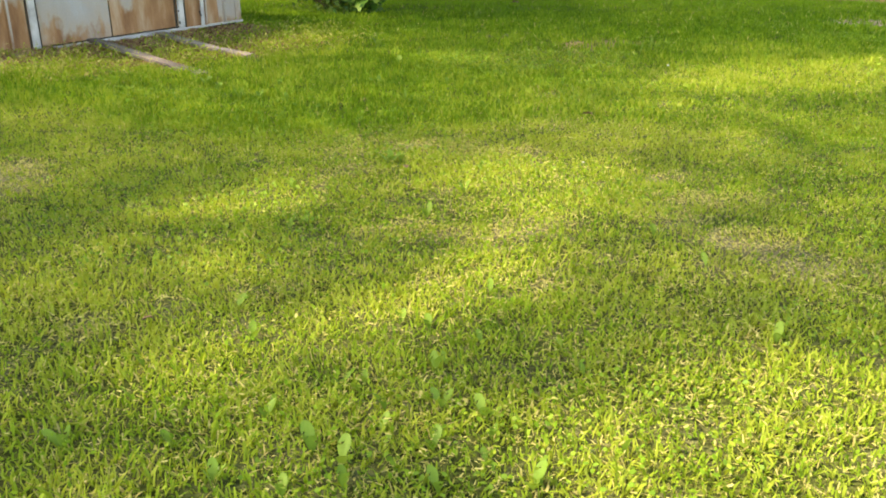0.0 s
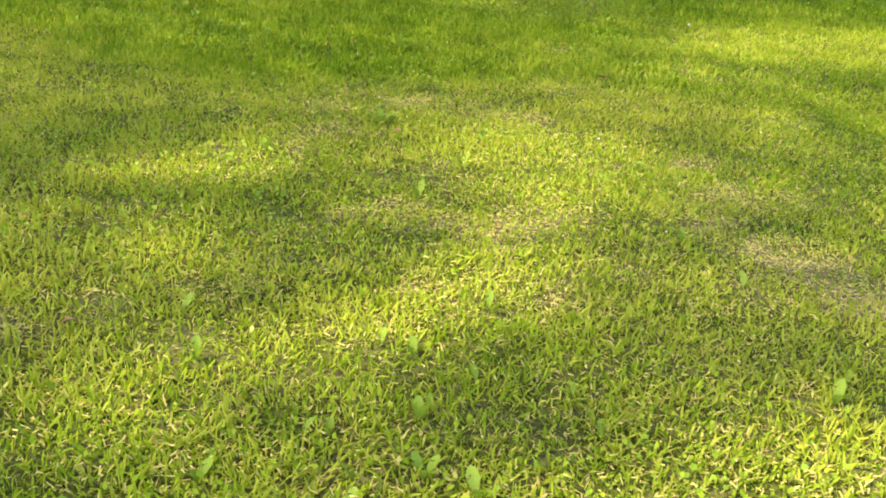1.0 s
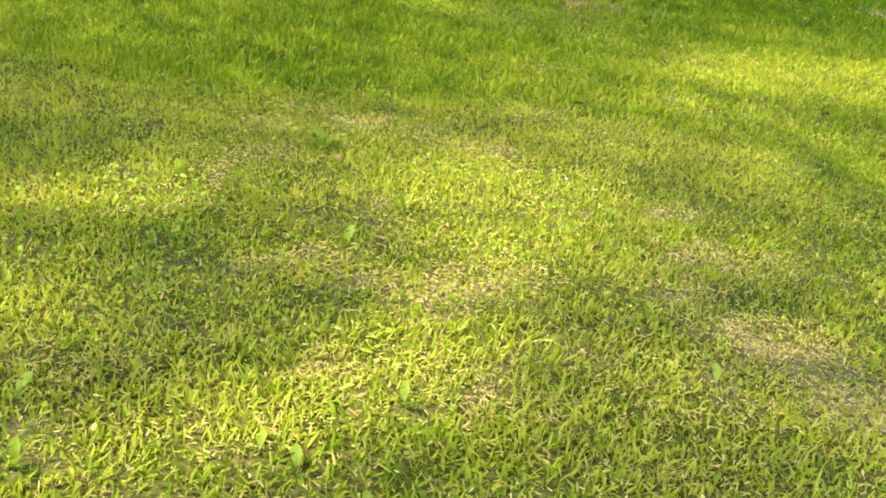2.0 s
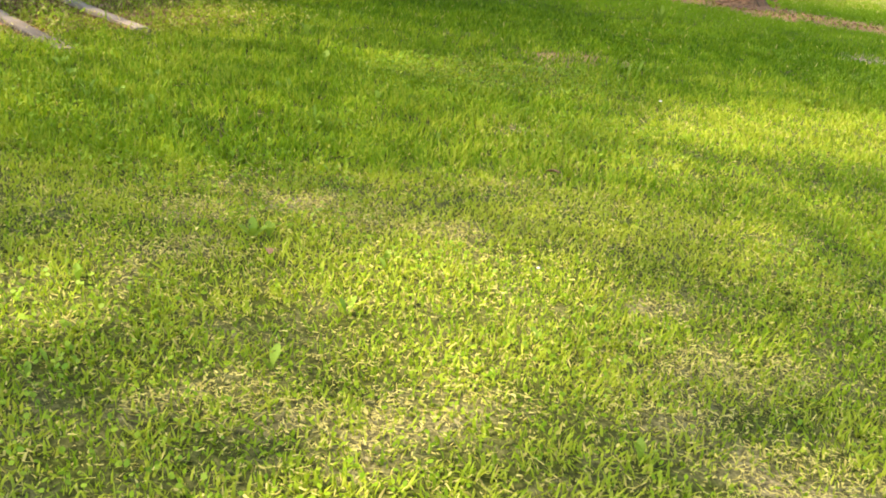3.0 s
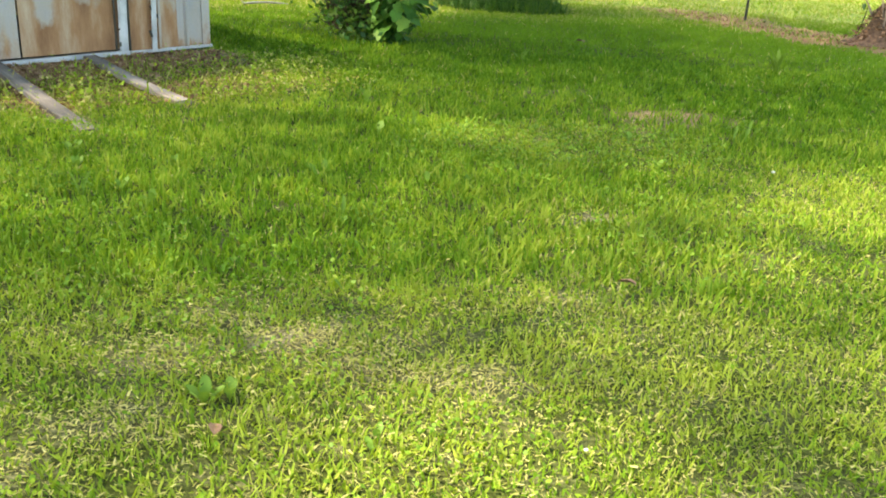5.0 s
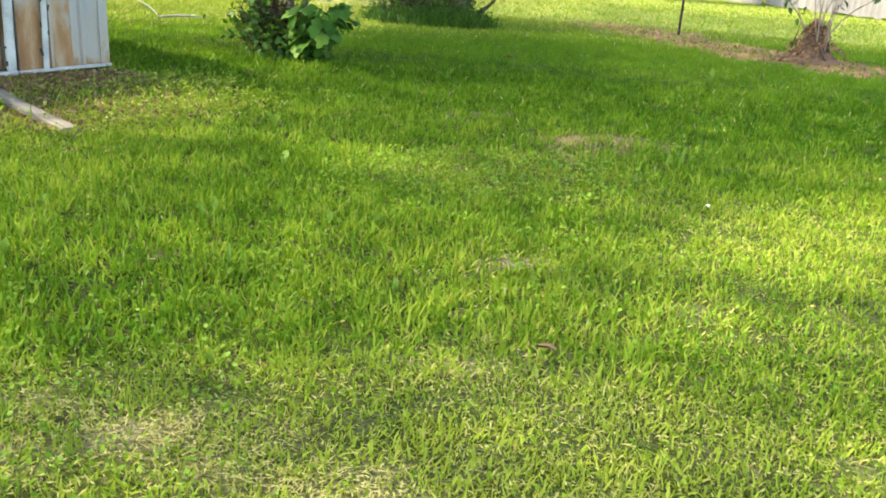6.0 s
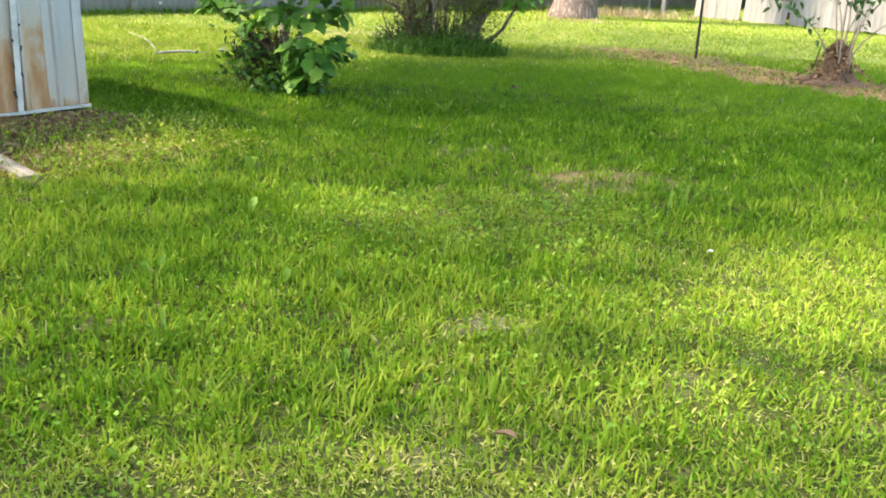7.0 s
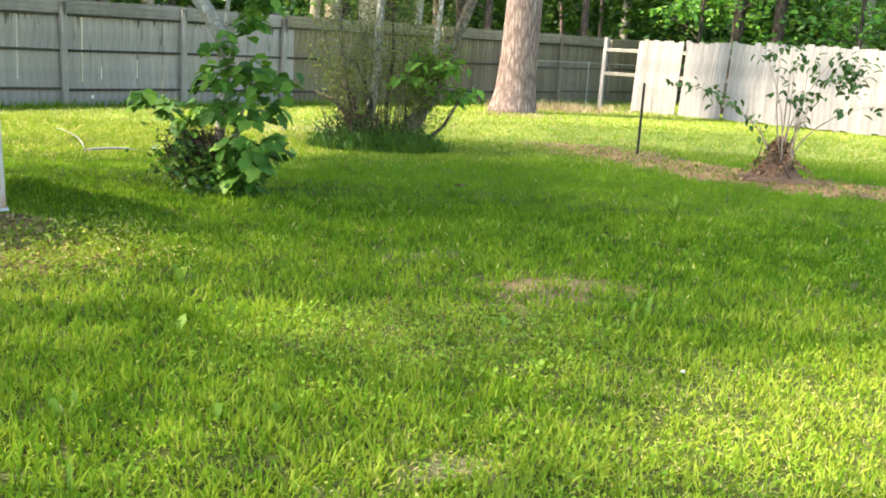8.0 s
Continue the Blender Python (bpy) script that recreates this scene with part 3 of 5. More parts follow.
        obj("roof_sheet", v, f, ROOF, shed, "grey ribbed roof sheet")
    for x in (-0.01, -W):
        obj("gable", [(x, 0, H), (x, D, H), (x, D / 2, H + 0.36), (x + 0.01, 0, H), (x + 0.01, D, H), (x + 0.01, D / 2, H + 0.36)],
            [(0, 1, 2), (3, 5, 4), (0, 3, 4, 1), (1, 4, 5, 2), (2, 5, 3, 0)], STEEL, shed)
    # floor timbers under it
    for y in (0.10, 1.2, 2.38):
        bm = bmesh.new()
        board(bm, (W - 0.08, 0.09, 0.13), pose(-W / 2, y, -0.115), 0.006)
        part("skid", bm, SHADOW_GAP, shed, "dark timber skid")
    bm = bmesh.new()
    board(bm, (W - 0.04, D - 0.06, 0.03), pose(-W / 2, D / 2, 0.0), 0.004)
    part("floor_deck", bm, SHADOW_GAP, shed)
    for x, w in ((-1.35, 0.95), (-2.4, 0.8)):
        bm = bmesh.new()
        board(bm, (w, 0.06, 0.05), pose(x, -0.05, -0.085), 0.006)
        part("sill_timber", bm, PLANK_WOOD, shed)


build_shed()


def build_ramp(a, b, w, label, seed):
    a, b = Vector(a), Vector(b)
    r = random.Random(seed)
    L = (b - a).length
    bm = bmesh.new()
    n = 10
    rows = []
    for i in range(n + 1):
        t = i / n
        ww = w / 2 * (1 + 0.06 * (r.random() - 0.5))
        bow = 0.008 * math.sin(t * 5 + seed)
        rows.append([bm.verts.new((x, t * L, z + bow)) for x, z in ((-ww, 0), (-ww, 0.026), (-ww + 0.006, 0.032), (ww - 0.006, 0.032), (ww, 0.026), (ww, 0))])
    for p, q in zip(rows, rows[1:]):
        for k in range(6):
            bm.faces.new((p[k], p[(k + 1) % 6], q[(k + 1) % 6], q[k]))
    bm.faces.new(rows[0][::-1])
    bm.faces.new(rows[-1])
    bmesh.ops.recalc_face_normals(bm, faces=bm.faces[:])
    me = bpy.data.meshes.new("ramp_board")
    bm.to_mesh(me)
    bm.free()
    me.materials.append(PLANK_LONG)
    ob = new("ramp_board", me)
    d = (b - a).normalized()
    x = d.cross(Vector((0, 0, 1))).normalized()
    z = x.cross(d)
    ob.matrix_world = Matrix.Translation(a) @ Matrix((x, d, z)).transposed().to_4x4()
    tagged(ob, label, "board", "ramp boards of the shed")


PLANK_LONG = make_wood("old_ramp_plank", (0.10, 0.08, 0.075), (0.25, 0.212, 0.2), 18.0)
PLANK_LONG.node_tree.nodes["Mapping"].inputs["Scale"].default_value = (1, 0.06, 1)
build_ramp((*RAMPS[0][0], 0.062), (*RAMPS[0][1], -0.016), 0.108, "worn grey plank sloping from the shed door into grass", 1)
build_ramp((*RAMPS[1][0], 0.062), (*RAMPS[1][1], -0.014), 0.105, "worn grey plank with a split end, beside the shed", 2)


# ---- fences ----
FENCE_AT, FENCE_TURN, BAY = (-6.345, 20.994), 48.7, 2.342


def build_back_fence():
    base = Matrix.Translation((*FENCE_AT, 0)) @ pose(0, 0, 0, 0, 0, FENCE_TURN)
    fence = empty("back_fence", base, "tall weathered grey wooden privacy fence, rails and posts showing", "fence")
    r = random.Random(4)
    meshes = []
    for k in range(5):
        bm = bmesh.new()
        h = 1.79 + 0.02 * k
        v = [(-0.0664, 0), (0.0664, 0), (0.0664, h - 0.02), (0.05, h), (-0.05, h), (-0.0664, h - 0.02)]
        fr = [bm.verts.new((x, 0.0, z)) for x, z in v]
        bk = [bm.verts.new((x, 0.016, z)) for x, z in v]
        bm.faces.new(fr)
        bm.faces.new(bk[::-1])
        for i in range(6):
            bm.faces.new((fr[i], bk[i], bk[(i + 1) % 6], fr[(i + 1) % 6]))
        bmesh.ops.recalc_face_normals(bm, faces=bm.faces[:])
        meshes.append(part("picket", bm, GREY_WOOD, fence))
        meshes[-1].location = (-7.2 - 0.14 * k, 0.05, 0)
    brown = []
    for k, ob in enumerate(meshes):
        me = ob.data.copy()
        me.materials[0] = BROWN_WOOD
        o = new("picket", me)
        o.parent = fence
        o.matrix_local = pose(20.2 + 0.14 * k, 0.05, 0)
        brown.append(o)
    s = -7.06
    while s < 20.0:
        share((meshes if s < 5.0 else brown)[r.randrange(5)], "picket", pose(s, 0.05 + r.uniform(-0.0015, 0.0015), r.uniform(-0.01, 0.02), 0, r.uniform(-0.2, 0.2), 0), fence)
        s += 0.133 + (0.012 if r.random() < 0.06 else 0)
    # pale strips stand for light coming through gaps between boards
    for x, z0, z1, w in ((-0.79, 0.48, 1.58, 0.017), (0.355, 0.43, 1.58, 0.022), (0.72, 0.5, 0.72, 0.014), (1.42, 0.52, 0.85, 0.014)):
        bm = bmesh.new()
        board(bm, (w, 0.008, z1 - z0), pose(x, 0.0455, z0, 0, 0.6, 0), 0.002)
        part("split_edge", bm, GAP_LIGHT, fence, "thin pale strip standing for light through a gap")
    # pale disc stands for light through a knot hole
    bm = bmesh.new()
    bmesh.ops.create_cone(bm, cap_ends=True, segments=14, radius1=0.032, radius2=0.028, depth=0.012, matrix=pose(0.543, 0.043, 0.18, 90, 0, 0))
    part("nail_plate", bm, GAP_LIGHT, fence, "small pale disc standing for light through a knot hole")
    post = rail = top = None
    for i in range(-3, 9):
        s = BAY * i
        if post is None:
            bm = bmesh.new()
            board(bm, (0.10, 0.09, 1.80), Matrix(), 0.006)
            post = part("post", bm, GREY_WOOD, fence)
            post.matrix_local = pose(s, -0.04, 0)
            for nm, z, h, y, t in (("rail", 0.30, 0.045, 0.028, 0.038), ("top_board", 1.61, 0.235, 0.012, 0.025)):
                bm = bmesh.new()
                board(bm, (BAY - 0.01, t, h), Matrix(), 0.005)
                ob = part(nm, bm, SHADOW_RAIL if nm == "rail" else RAIL_WOOD, fence)
                ob.matrix_local = pose(s + BAY / 2, y, z)
                if nm == "rail":
                    rail = ob
                else:
                    top = ob
            share(rail, "rail", pose(s + BAY / 2, 0.028, 0.97), fence)
            share(rail, "rail", pose(s + BAY / 2, 0.022, 1.565), fence)
            continue
        pm = pose(s, -0.04, r.uniform(-0.03, 0.02), 0, r.uniform(-0.8, 0.8), 0)
        if i == 3:
            me = post.data.copy()
            me.materials[0] = BROWN_WOOD
            post = new("post", me)
            post.parent = fence
            post.matrix_local = pm
        else:
            share(post, "post", pm, fence)
        if i == 2:
            for k, ob in enumerate((rail, top)):
                me = ob.data.copy()
                me.materials[0] = (SHADOW_RAIL, BROWN_RAIL)[k]
                o = new(("rail", "top_board")[k], me)
                o.parent = fence
                o.matrix_local = pose(8 * BAY + BAY / 2, (0.028, 0.012)[k], (0.30, 1.61)[k])
                if k == 0:
                    rail = o
                else:
                    top = o
        if i < 8:
            share(rail, "rail", pose(s + BAY / 2, 0.028, 0.285 + r.uniform(-0.02, 0.02), 0, r.uniform(-0.5, 0.5), 0), fence)
            share(rail, "rail", pose(s + BAY / 2, 0.028, 0.965 + r.uniform(-0.02, 0.02), 0, r.uniform(-0.5, 0.5), 0), fence)
            share(rail, "rail", pose(s + BAY / 2, 0.022, 1.565 + r.uniform(-0.01, 0.01), 0, r.uniform(-0.4, 0.4), 0), fence)
            share(top, "top_board", pose(s + BAY / 2, 0.012, 1.61 + r.uniform(-0.012, 0.012), 0, r.uniform(-0.4, 0.4), 0), fence)


# pale colour painted as the light in the fence's gaps and knot hole
GAP_LIGHT = make_wood("gap_light_pale", (0.5, 0.47, 0.42), (0.75, 0.72, 0.66), vary=0.05)
RAIL_WOOD = make_wood("weathered_grey_rail", (0.13, 0.12, 0.12), (0.29, 0.268, 0.275))
RAIL_WOOD.node_tree.nodes["Mapping"].inputs["Scale"].default_value = (0.06, 1, 1)
# near-black rails: the shadow line along each rail is put into their colour
SHADOW_RAIL = make_wood("shadow_line_rail", (0.022, 0.02, 0.018), (0.07, 0.063, 0.056))
BROWN_RAIL = make_wood("weathered_brown_rail", (0.10, 0.085, 0.065), (0.24, 0.21, 0.165))
BROWN_RAIL.node_tree.nodes["Mapping"].inputs["Scale"].default_value = (0.06, 1, 1)
build_back_fence()


def build_side_fence():
    base = Matrix.Translation((3.95, 30.1, 0)) @ pose(0, 0, 0, 0, 0, -41)
    fence = empty("side_fence", base, "sun-bleached pale wooden fence panels with an unboarded end bay", "fence")
    r = random.Random(9)
    kinds = []
    for k in range(4):
        h = 1.76 + 0.012 * k
        bm = bmesh.new()
        v = [(-0.0692, 0), (0.0692, 0), (0.0692, h - 0.008), (0.064, h), (-0.064, h), (-0.0692, h - 0.008)]
        fr = [bm.verts.new((x, 0.0, z)) for x, z in v]
        bk = [bm.verts.new((x, 0.018, z)) for x, z in v]
        bm.faces.new(fr)
        bm.faces.new(bk[::-1])
        for i in range(6):
            bm.faces.new((fr[i], bk[i], bk[(i + 1) % 6], fr[(i + 1) % 6]))
        bmesh.ops.recalc_face_normals(bm, faces=bm.faces[:])
        kinds.append(bm)
    made = []
    s, panel = 1.05, 0
    ends = [2.30, 3.50, 8.0, 13.0]
    lean = [3.2, 4.0, 2.0, 0.5]
    while s < 12.5:
        k = r.randrange(4)
        m = pose(s, -0.06 + r.uniform(-0.0015, 0.0015), 0.02 + r.uniform(-0.03, 0.03), 0, lean[panel] + r.uniform(-0.08, 0.08), 0)
        if len(made) < 4:
            ob = part("picket", kinds[len(made)], PALE_WOOD, fence)
            ob.matrix_local = m
            made.append(ob)
        else:
            share(made[k], "picket", m, fence)
        s += 0.1385 + r.uniform(0, 0.002)
        if s > ends[panel]:
            s += 0.10
            panel += 1
    bm = bmesh.new()
    board(bm, (0.10, 0.09, 1.82), Matrix(), 0.006)
    post = part("post", bm, PALE_WOOD, fence)
    post.matrix_local = pose(0.0, 0, 0, 0, 2.0, 0)
    for s in (2.4, 4.8, 7.2, 9.6, 12.0):
        share(post, "post", pose(s, 0.06, 0), fence)
    rail = None
    for z in (0.30, 0.86, 1.45):
        for s in (1.2, 3.6, 6.0, 8.4, 10.8):
            if z < 0.5 and s < 2:
                continue
            m = pose(s, -0.02, z + r.uniform(-0.02, 0.02))
            if rail is None:
                bm = bmesh.new()
                board(bm, (2.42, 0.04, 0.09), Matrix(), 0.005)
                rail = part("rail", bm, PALE_RAIL, fence)
                rail.matrix_local = m
            else:
                share(rail, "rail", m, fence)


PALE_RAIL = make_wood("bleached_rail", (0.18, 0.16, 0.15), (0.32, 0.295, 0.28))
PALE_RAIL.node_tree.nodes["Mapping"].inputs["Scale"].default_value = (0.06, 1, 1)
build_side_fence()


def build_wire_fence():
    """Chain-link stretch with a top rail, closing the bay behind the pine."""
    base = Matrix.Translation((2.2, 29.6, 0)) @ pose(0, 0, 0, 0, 0, 22)
    fence = empty("wire_fence", base, "low grey chain-link fence with a thin top rail", "fence")
    bm = bmesh.new()
    tube(bm, [(-0.2, 0, 1.15), (1.5, 0, 1.16), (3.2, 0, 1.15)], [0.008] * 3, 6)
    part("top_rail", bm, GALV, fence)
    for x in (-0.2, 1.5, 3.2):
        bm = bmesh.new()
        tube(bm, [(x, 0, -0.02), (x, 0, 1.18)], [0.016, 0.016], 6)
        part("post", bm, GALV, fence)
    v, f = [], []
    for i in range(70):
        for s in (1, -1):
            x0 = -0.9 + i * 0.06
            x1 = x0 + s * 1.13
            z0, z1 = 0.01, 1.14
            if x1 > 3.2:
                z1 = z0 + (3.2 - x0) / 1.13 * 1.13
                x1 = 3.2
            if x1 < -0.2 or x0 < -0.2 or x0 > 3.2:
                continue
            b = len(v)
            v += [(x0 - 0.002, 0, z0), (x0 + 0.002, 0, z0), (x1 + 0.002, 0, z1), (x1 - 0.002, 0, z1), (x0, 0.004, z0), (x1, 0.004, z1)]
            f += [(b, b + 1, b + 2, b + 3), (b + 1, b + 4, b + 5, b + 2), (b + 4, b, b + 3, b + 5)]
    tagged(obj("mesh", v, f, GALV, fence), kind="stuff")


build_wire_fence()


# ---- trees ----
def build_pine():
    pine = empty("pine_tree", pose(1.60, 26.3, 0), "straight pine trunk with pinkish-brown plated bark", "tree")
    bm = bmesh.new()
    pts = [(-0.02, 0, -0.1), (0, 0, 0.12), (0.03, 0, 0.5), (0.06, 0, 1.2), (0.11, 0, 2.5), (0.2, 0, 5), (0.36, 0, 9), (0.5, 0.1, 14)]
    tube(bm, pts, [0.60, 0.52, 0.455, 0.415, 0.395, 0.37, 0.31, 0.2], 28, 0.07, 3)
    part("trunk", bm, PINE_BARK, pine, "plated pinkish-brown pine bark", True)
    r = random.Random(21)
    for i in range(16):
        a, z = r.uniform(0, 6.28), r.uniform(8.5, 14)
        L = r.uniform(1.2, 2.6)
        bm = bmesh.new()
        tube(bm, curve_points((0.4, 0, z), (0.4 + L * math.cos(a), L * math.sin(a), z + 0.5), (0, 0, 0.2), 4), [0.07, 0.05, 0.03, 0.015], 5)
        part("limb", bm, PINE_BARK, pine)
    c = np.array([0.45, 0, 12.0]) + rng.normal(size=(2600, 3)) * np.array([1.3, 1.3, 1.6])
    soup("crown", leaf_cards(c, rng.uniform(0.25, 0.5, 2600), 0.35), rng.random(2600), 4, LEAF_FACES, CROWN, pine)


build_pine()


FIG_OUTLINE = [(0, 0.02), (0.10, -0.07), (0.25, -0.06), (0.37, 0.08), (0.36, 0.20), (0.32, 0.26), (0.40, 0.38), (0.38, 0.52), (0.28, 0.58), (0.21, 0.57), (0.17, 0.74), (0.08, 0.84), (0.0, 0.87),
               (-0.09, 0.83), (-0.18, 0.73), (-0.22, 0.57), (-0.30, 0.58), (-0.39, 0.50), (-0.40, 0.37), (-0.32, 0.25), (-0.37, 0.18), (-0.36, 0.06), (-0.25, -0.06), (-0.10, -0.07)]


def lobed_leaf(name, mat, parent, outline, cup=0.25, fold=0.18):
    """A broad leaf with a midrib fold, lying along +y, base at the origin."""
    verts = [(0, 0.3, -0.01)]
    for x, y in outline:
        verts.append((x, y, abs(x) * fold - cup * max(0, y - 0.1) ** 2))
    n = len(outline)
    faces = []
    for i in range(n):
        faces.append((0, 1 + i, 1 + (i + 1) % n))
    return obj(name, verts, faces, mat, parent, smooth=True)


def blob_leaf_pose(p, size, r, out, lift=0.0):
    """A leaf at p, its face turned outward and up, its tip hanging."""
    nrm = Vector((out[0] * 0.85 + r.uniform(-0.45, 0.45), out[1] * 0.85 + r.uniform(-0.45, 0.45), 0.95 + lift + r.uniform(-0.35, 0.5))).normalized()
    d = Vector((out[0] * 0.4 + r.uniform(-0.6, 0.6), out[1] * 0.4 + r.uniform(-0.6, 0.6), -0.4 + r.uniform(-0.4, 0.5)))
    d = (d - nrm * d.dot(nrm)).normalized()
    x = d.cross(nrm).normalized()
    return Matrix.Translation(p) @ Matrix((x, d, nrm)).transposed().to_4x4() @ Matrix.Diagonal((size, size, size, 1))


def build_fig():
    fig = empty("fig_bush", pose(-1.5, 12.75, 0), "leafy green fig bush grown up round a grey leaning limb", "bush")
    r = random.Random(31)
    bm = bmesh.new()
    tube(bm, [(0.02, 0.1, -0.05), (0.06, 0.1, 0.4), (0.10, 0.1, 0.85), (0.13, 0.1, 1.25)], [0.06, 0.05, 0.042, 0.036], 10, 0.15, 1)
    part("trunk", bm, GREY_BARK, fig, "pale grey trunk", True)
    bm = bmesh.new()
    tube(bm, [(0.13, 0.1, 1.2), (0.06, 0.1, 1.42), (-0.08, 0.12, 1.62), (-0.30, 0.15, 1.95), (-0.55, 0.2, 2.5)], [0.055, 0.072, 0.07, 0.062, 0.045], 10, 0.1, 2)
    part("limb", bm, GREY_BARK, fig, "pale grey leaning limb", True)
    bm = bmesh.new()
    tube(bm, [(0.12, 0.1, 0.7), (0.14, 0.08, 1.1), (0.13, 0.08, 1.5), (0.17, 0.1, 2.1)], [0.03, 0.028, 0.022, 0.016], 8, 0.1, 3)
    tube(bm, [(0.2, 0.05, 0.3), (0.3, 0.0, 0.7), (0.42, -0.05, 1.0)], [0.02, 0.016, 0.01], 6)
    tube(bm, [(-0.05, 0.05, 0.3), (-0.3, 0.0, 0.6), (-0.62, -0.05, 0.78)], [0.018, 0.014, 0.008], 6)
    part("shoot", bm, GREY_BARK, fig, smooth=True)
    bm = bmesh.new()
    for i in range(320):
        a = r.uniform(0, 6.28)
        rad = abs(r.gauss(0, 0.13))
        p = Vector((-0.03 + rad * math.cos(a), 0.0 + rad * math.sin(a) * 0.8, r.uniform(0, 0.12)))
        q = p + Vector((max(-0.3, min(0.3, r.gauss(0.02, 0.2))), r.gauss(-0.05, 0.14), r.uniform(0.02, 0.5)))
        tube(bm, curve_points(p, q, (r.gauss(0, 0.08), r.gauss(0, 0.08), r.uniform(0.05, 0.22)), 4), [0.006, 0.005, 0.004, 0.002], 4)
    tagged(part("dead_brush", bm, TWIG, fig), "tangle of dead brown twigs", kind="stuff")
    clusters = [((0.42, -0.28, 0.35), 0.26, 34), ((0.30, -0.30, 0.12), 0.22, 16), ((0.38, 0.05, 1.02), 0.22, 24), ((0.62, 0.1, 0.98), 0.18, 12),
                ((0.34, 0.05, 1.5), 0.13, 13), ((0.46, 0.1, 1.68), 0.17, 16), ((-0.34, -0.05, 0.74), 0.13, 8), ((-0.60, -0.02, 0.78), 0.10, 6),
                ((0.04, -0.1, 0.95), 0.12, 4), ((0.0, 0.0, 1.26), 0.06, 4), ((0.30, -0.1, 0.70), 0.18, 10), ((0.62, 0.05, 0.42), 0.13, 10), ((0.5, 0.15, 0.7), 0.14, 8),
                ((0.2, 0.0, 1.1), 0.1, 7), ((0.1, -0.2, 1.0), 0.14, 10), ((0.06, -0.2, 0.72), 0.15, 11), ((-0.12, -0.22, 0.6), 0.10, 6), ((0.16, -0.12, 1.32), 0.10, 6)]
    first = None
    for (cx, cy, cz), rad, n in clusters:
        for i in range(int(n * 2.7)):
            o = Vector((r.gauss(0, 1), r.gauss(0, 1) - 0.3, r.gauss(0, 0.8))).normalized() * rad * r.uniform(0.35, 1.05)
            m = blob_leaf_pose(Vector((cx, cy, cz)) + o, r.uniform(0.07, 0.185), r, (o.x / rad, o.y / rad - 0.25))
            if first is None:
                first = lobed_leaf("leaf", FIG, fig, FIG_OUTLINE)
                first.matrix_local = m
            else:
                share(first, "leaf", m, fig)
    n = 1500
    c = np.stack([rng.normal(0.02, 0.2, n), rng.normal(-0.1, 0.2, n), np.abs(rng.normal(0, 0.17, n)) + 0.02], axis=1)
    c[:, 2] += np.where(c[:, 0] < -0.08, rng.uniform(0, 0.3, n), 0)
    tagged(soup("undergrowth", leaf_cards(c, rng.uniform(0.04, 0.095, n), 1.0), rng.random(n), 4, LEAF_FACES, CROWN, fig), "low dark green undergrowth", kind="stuff")


build_fig()


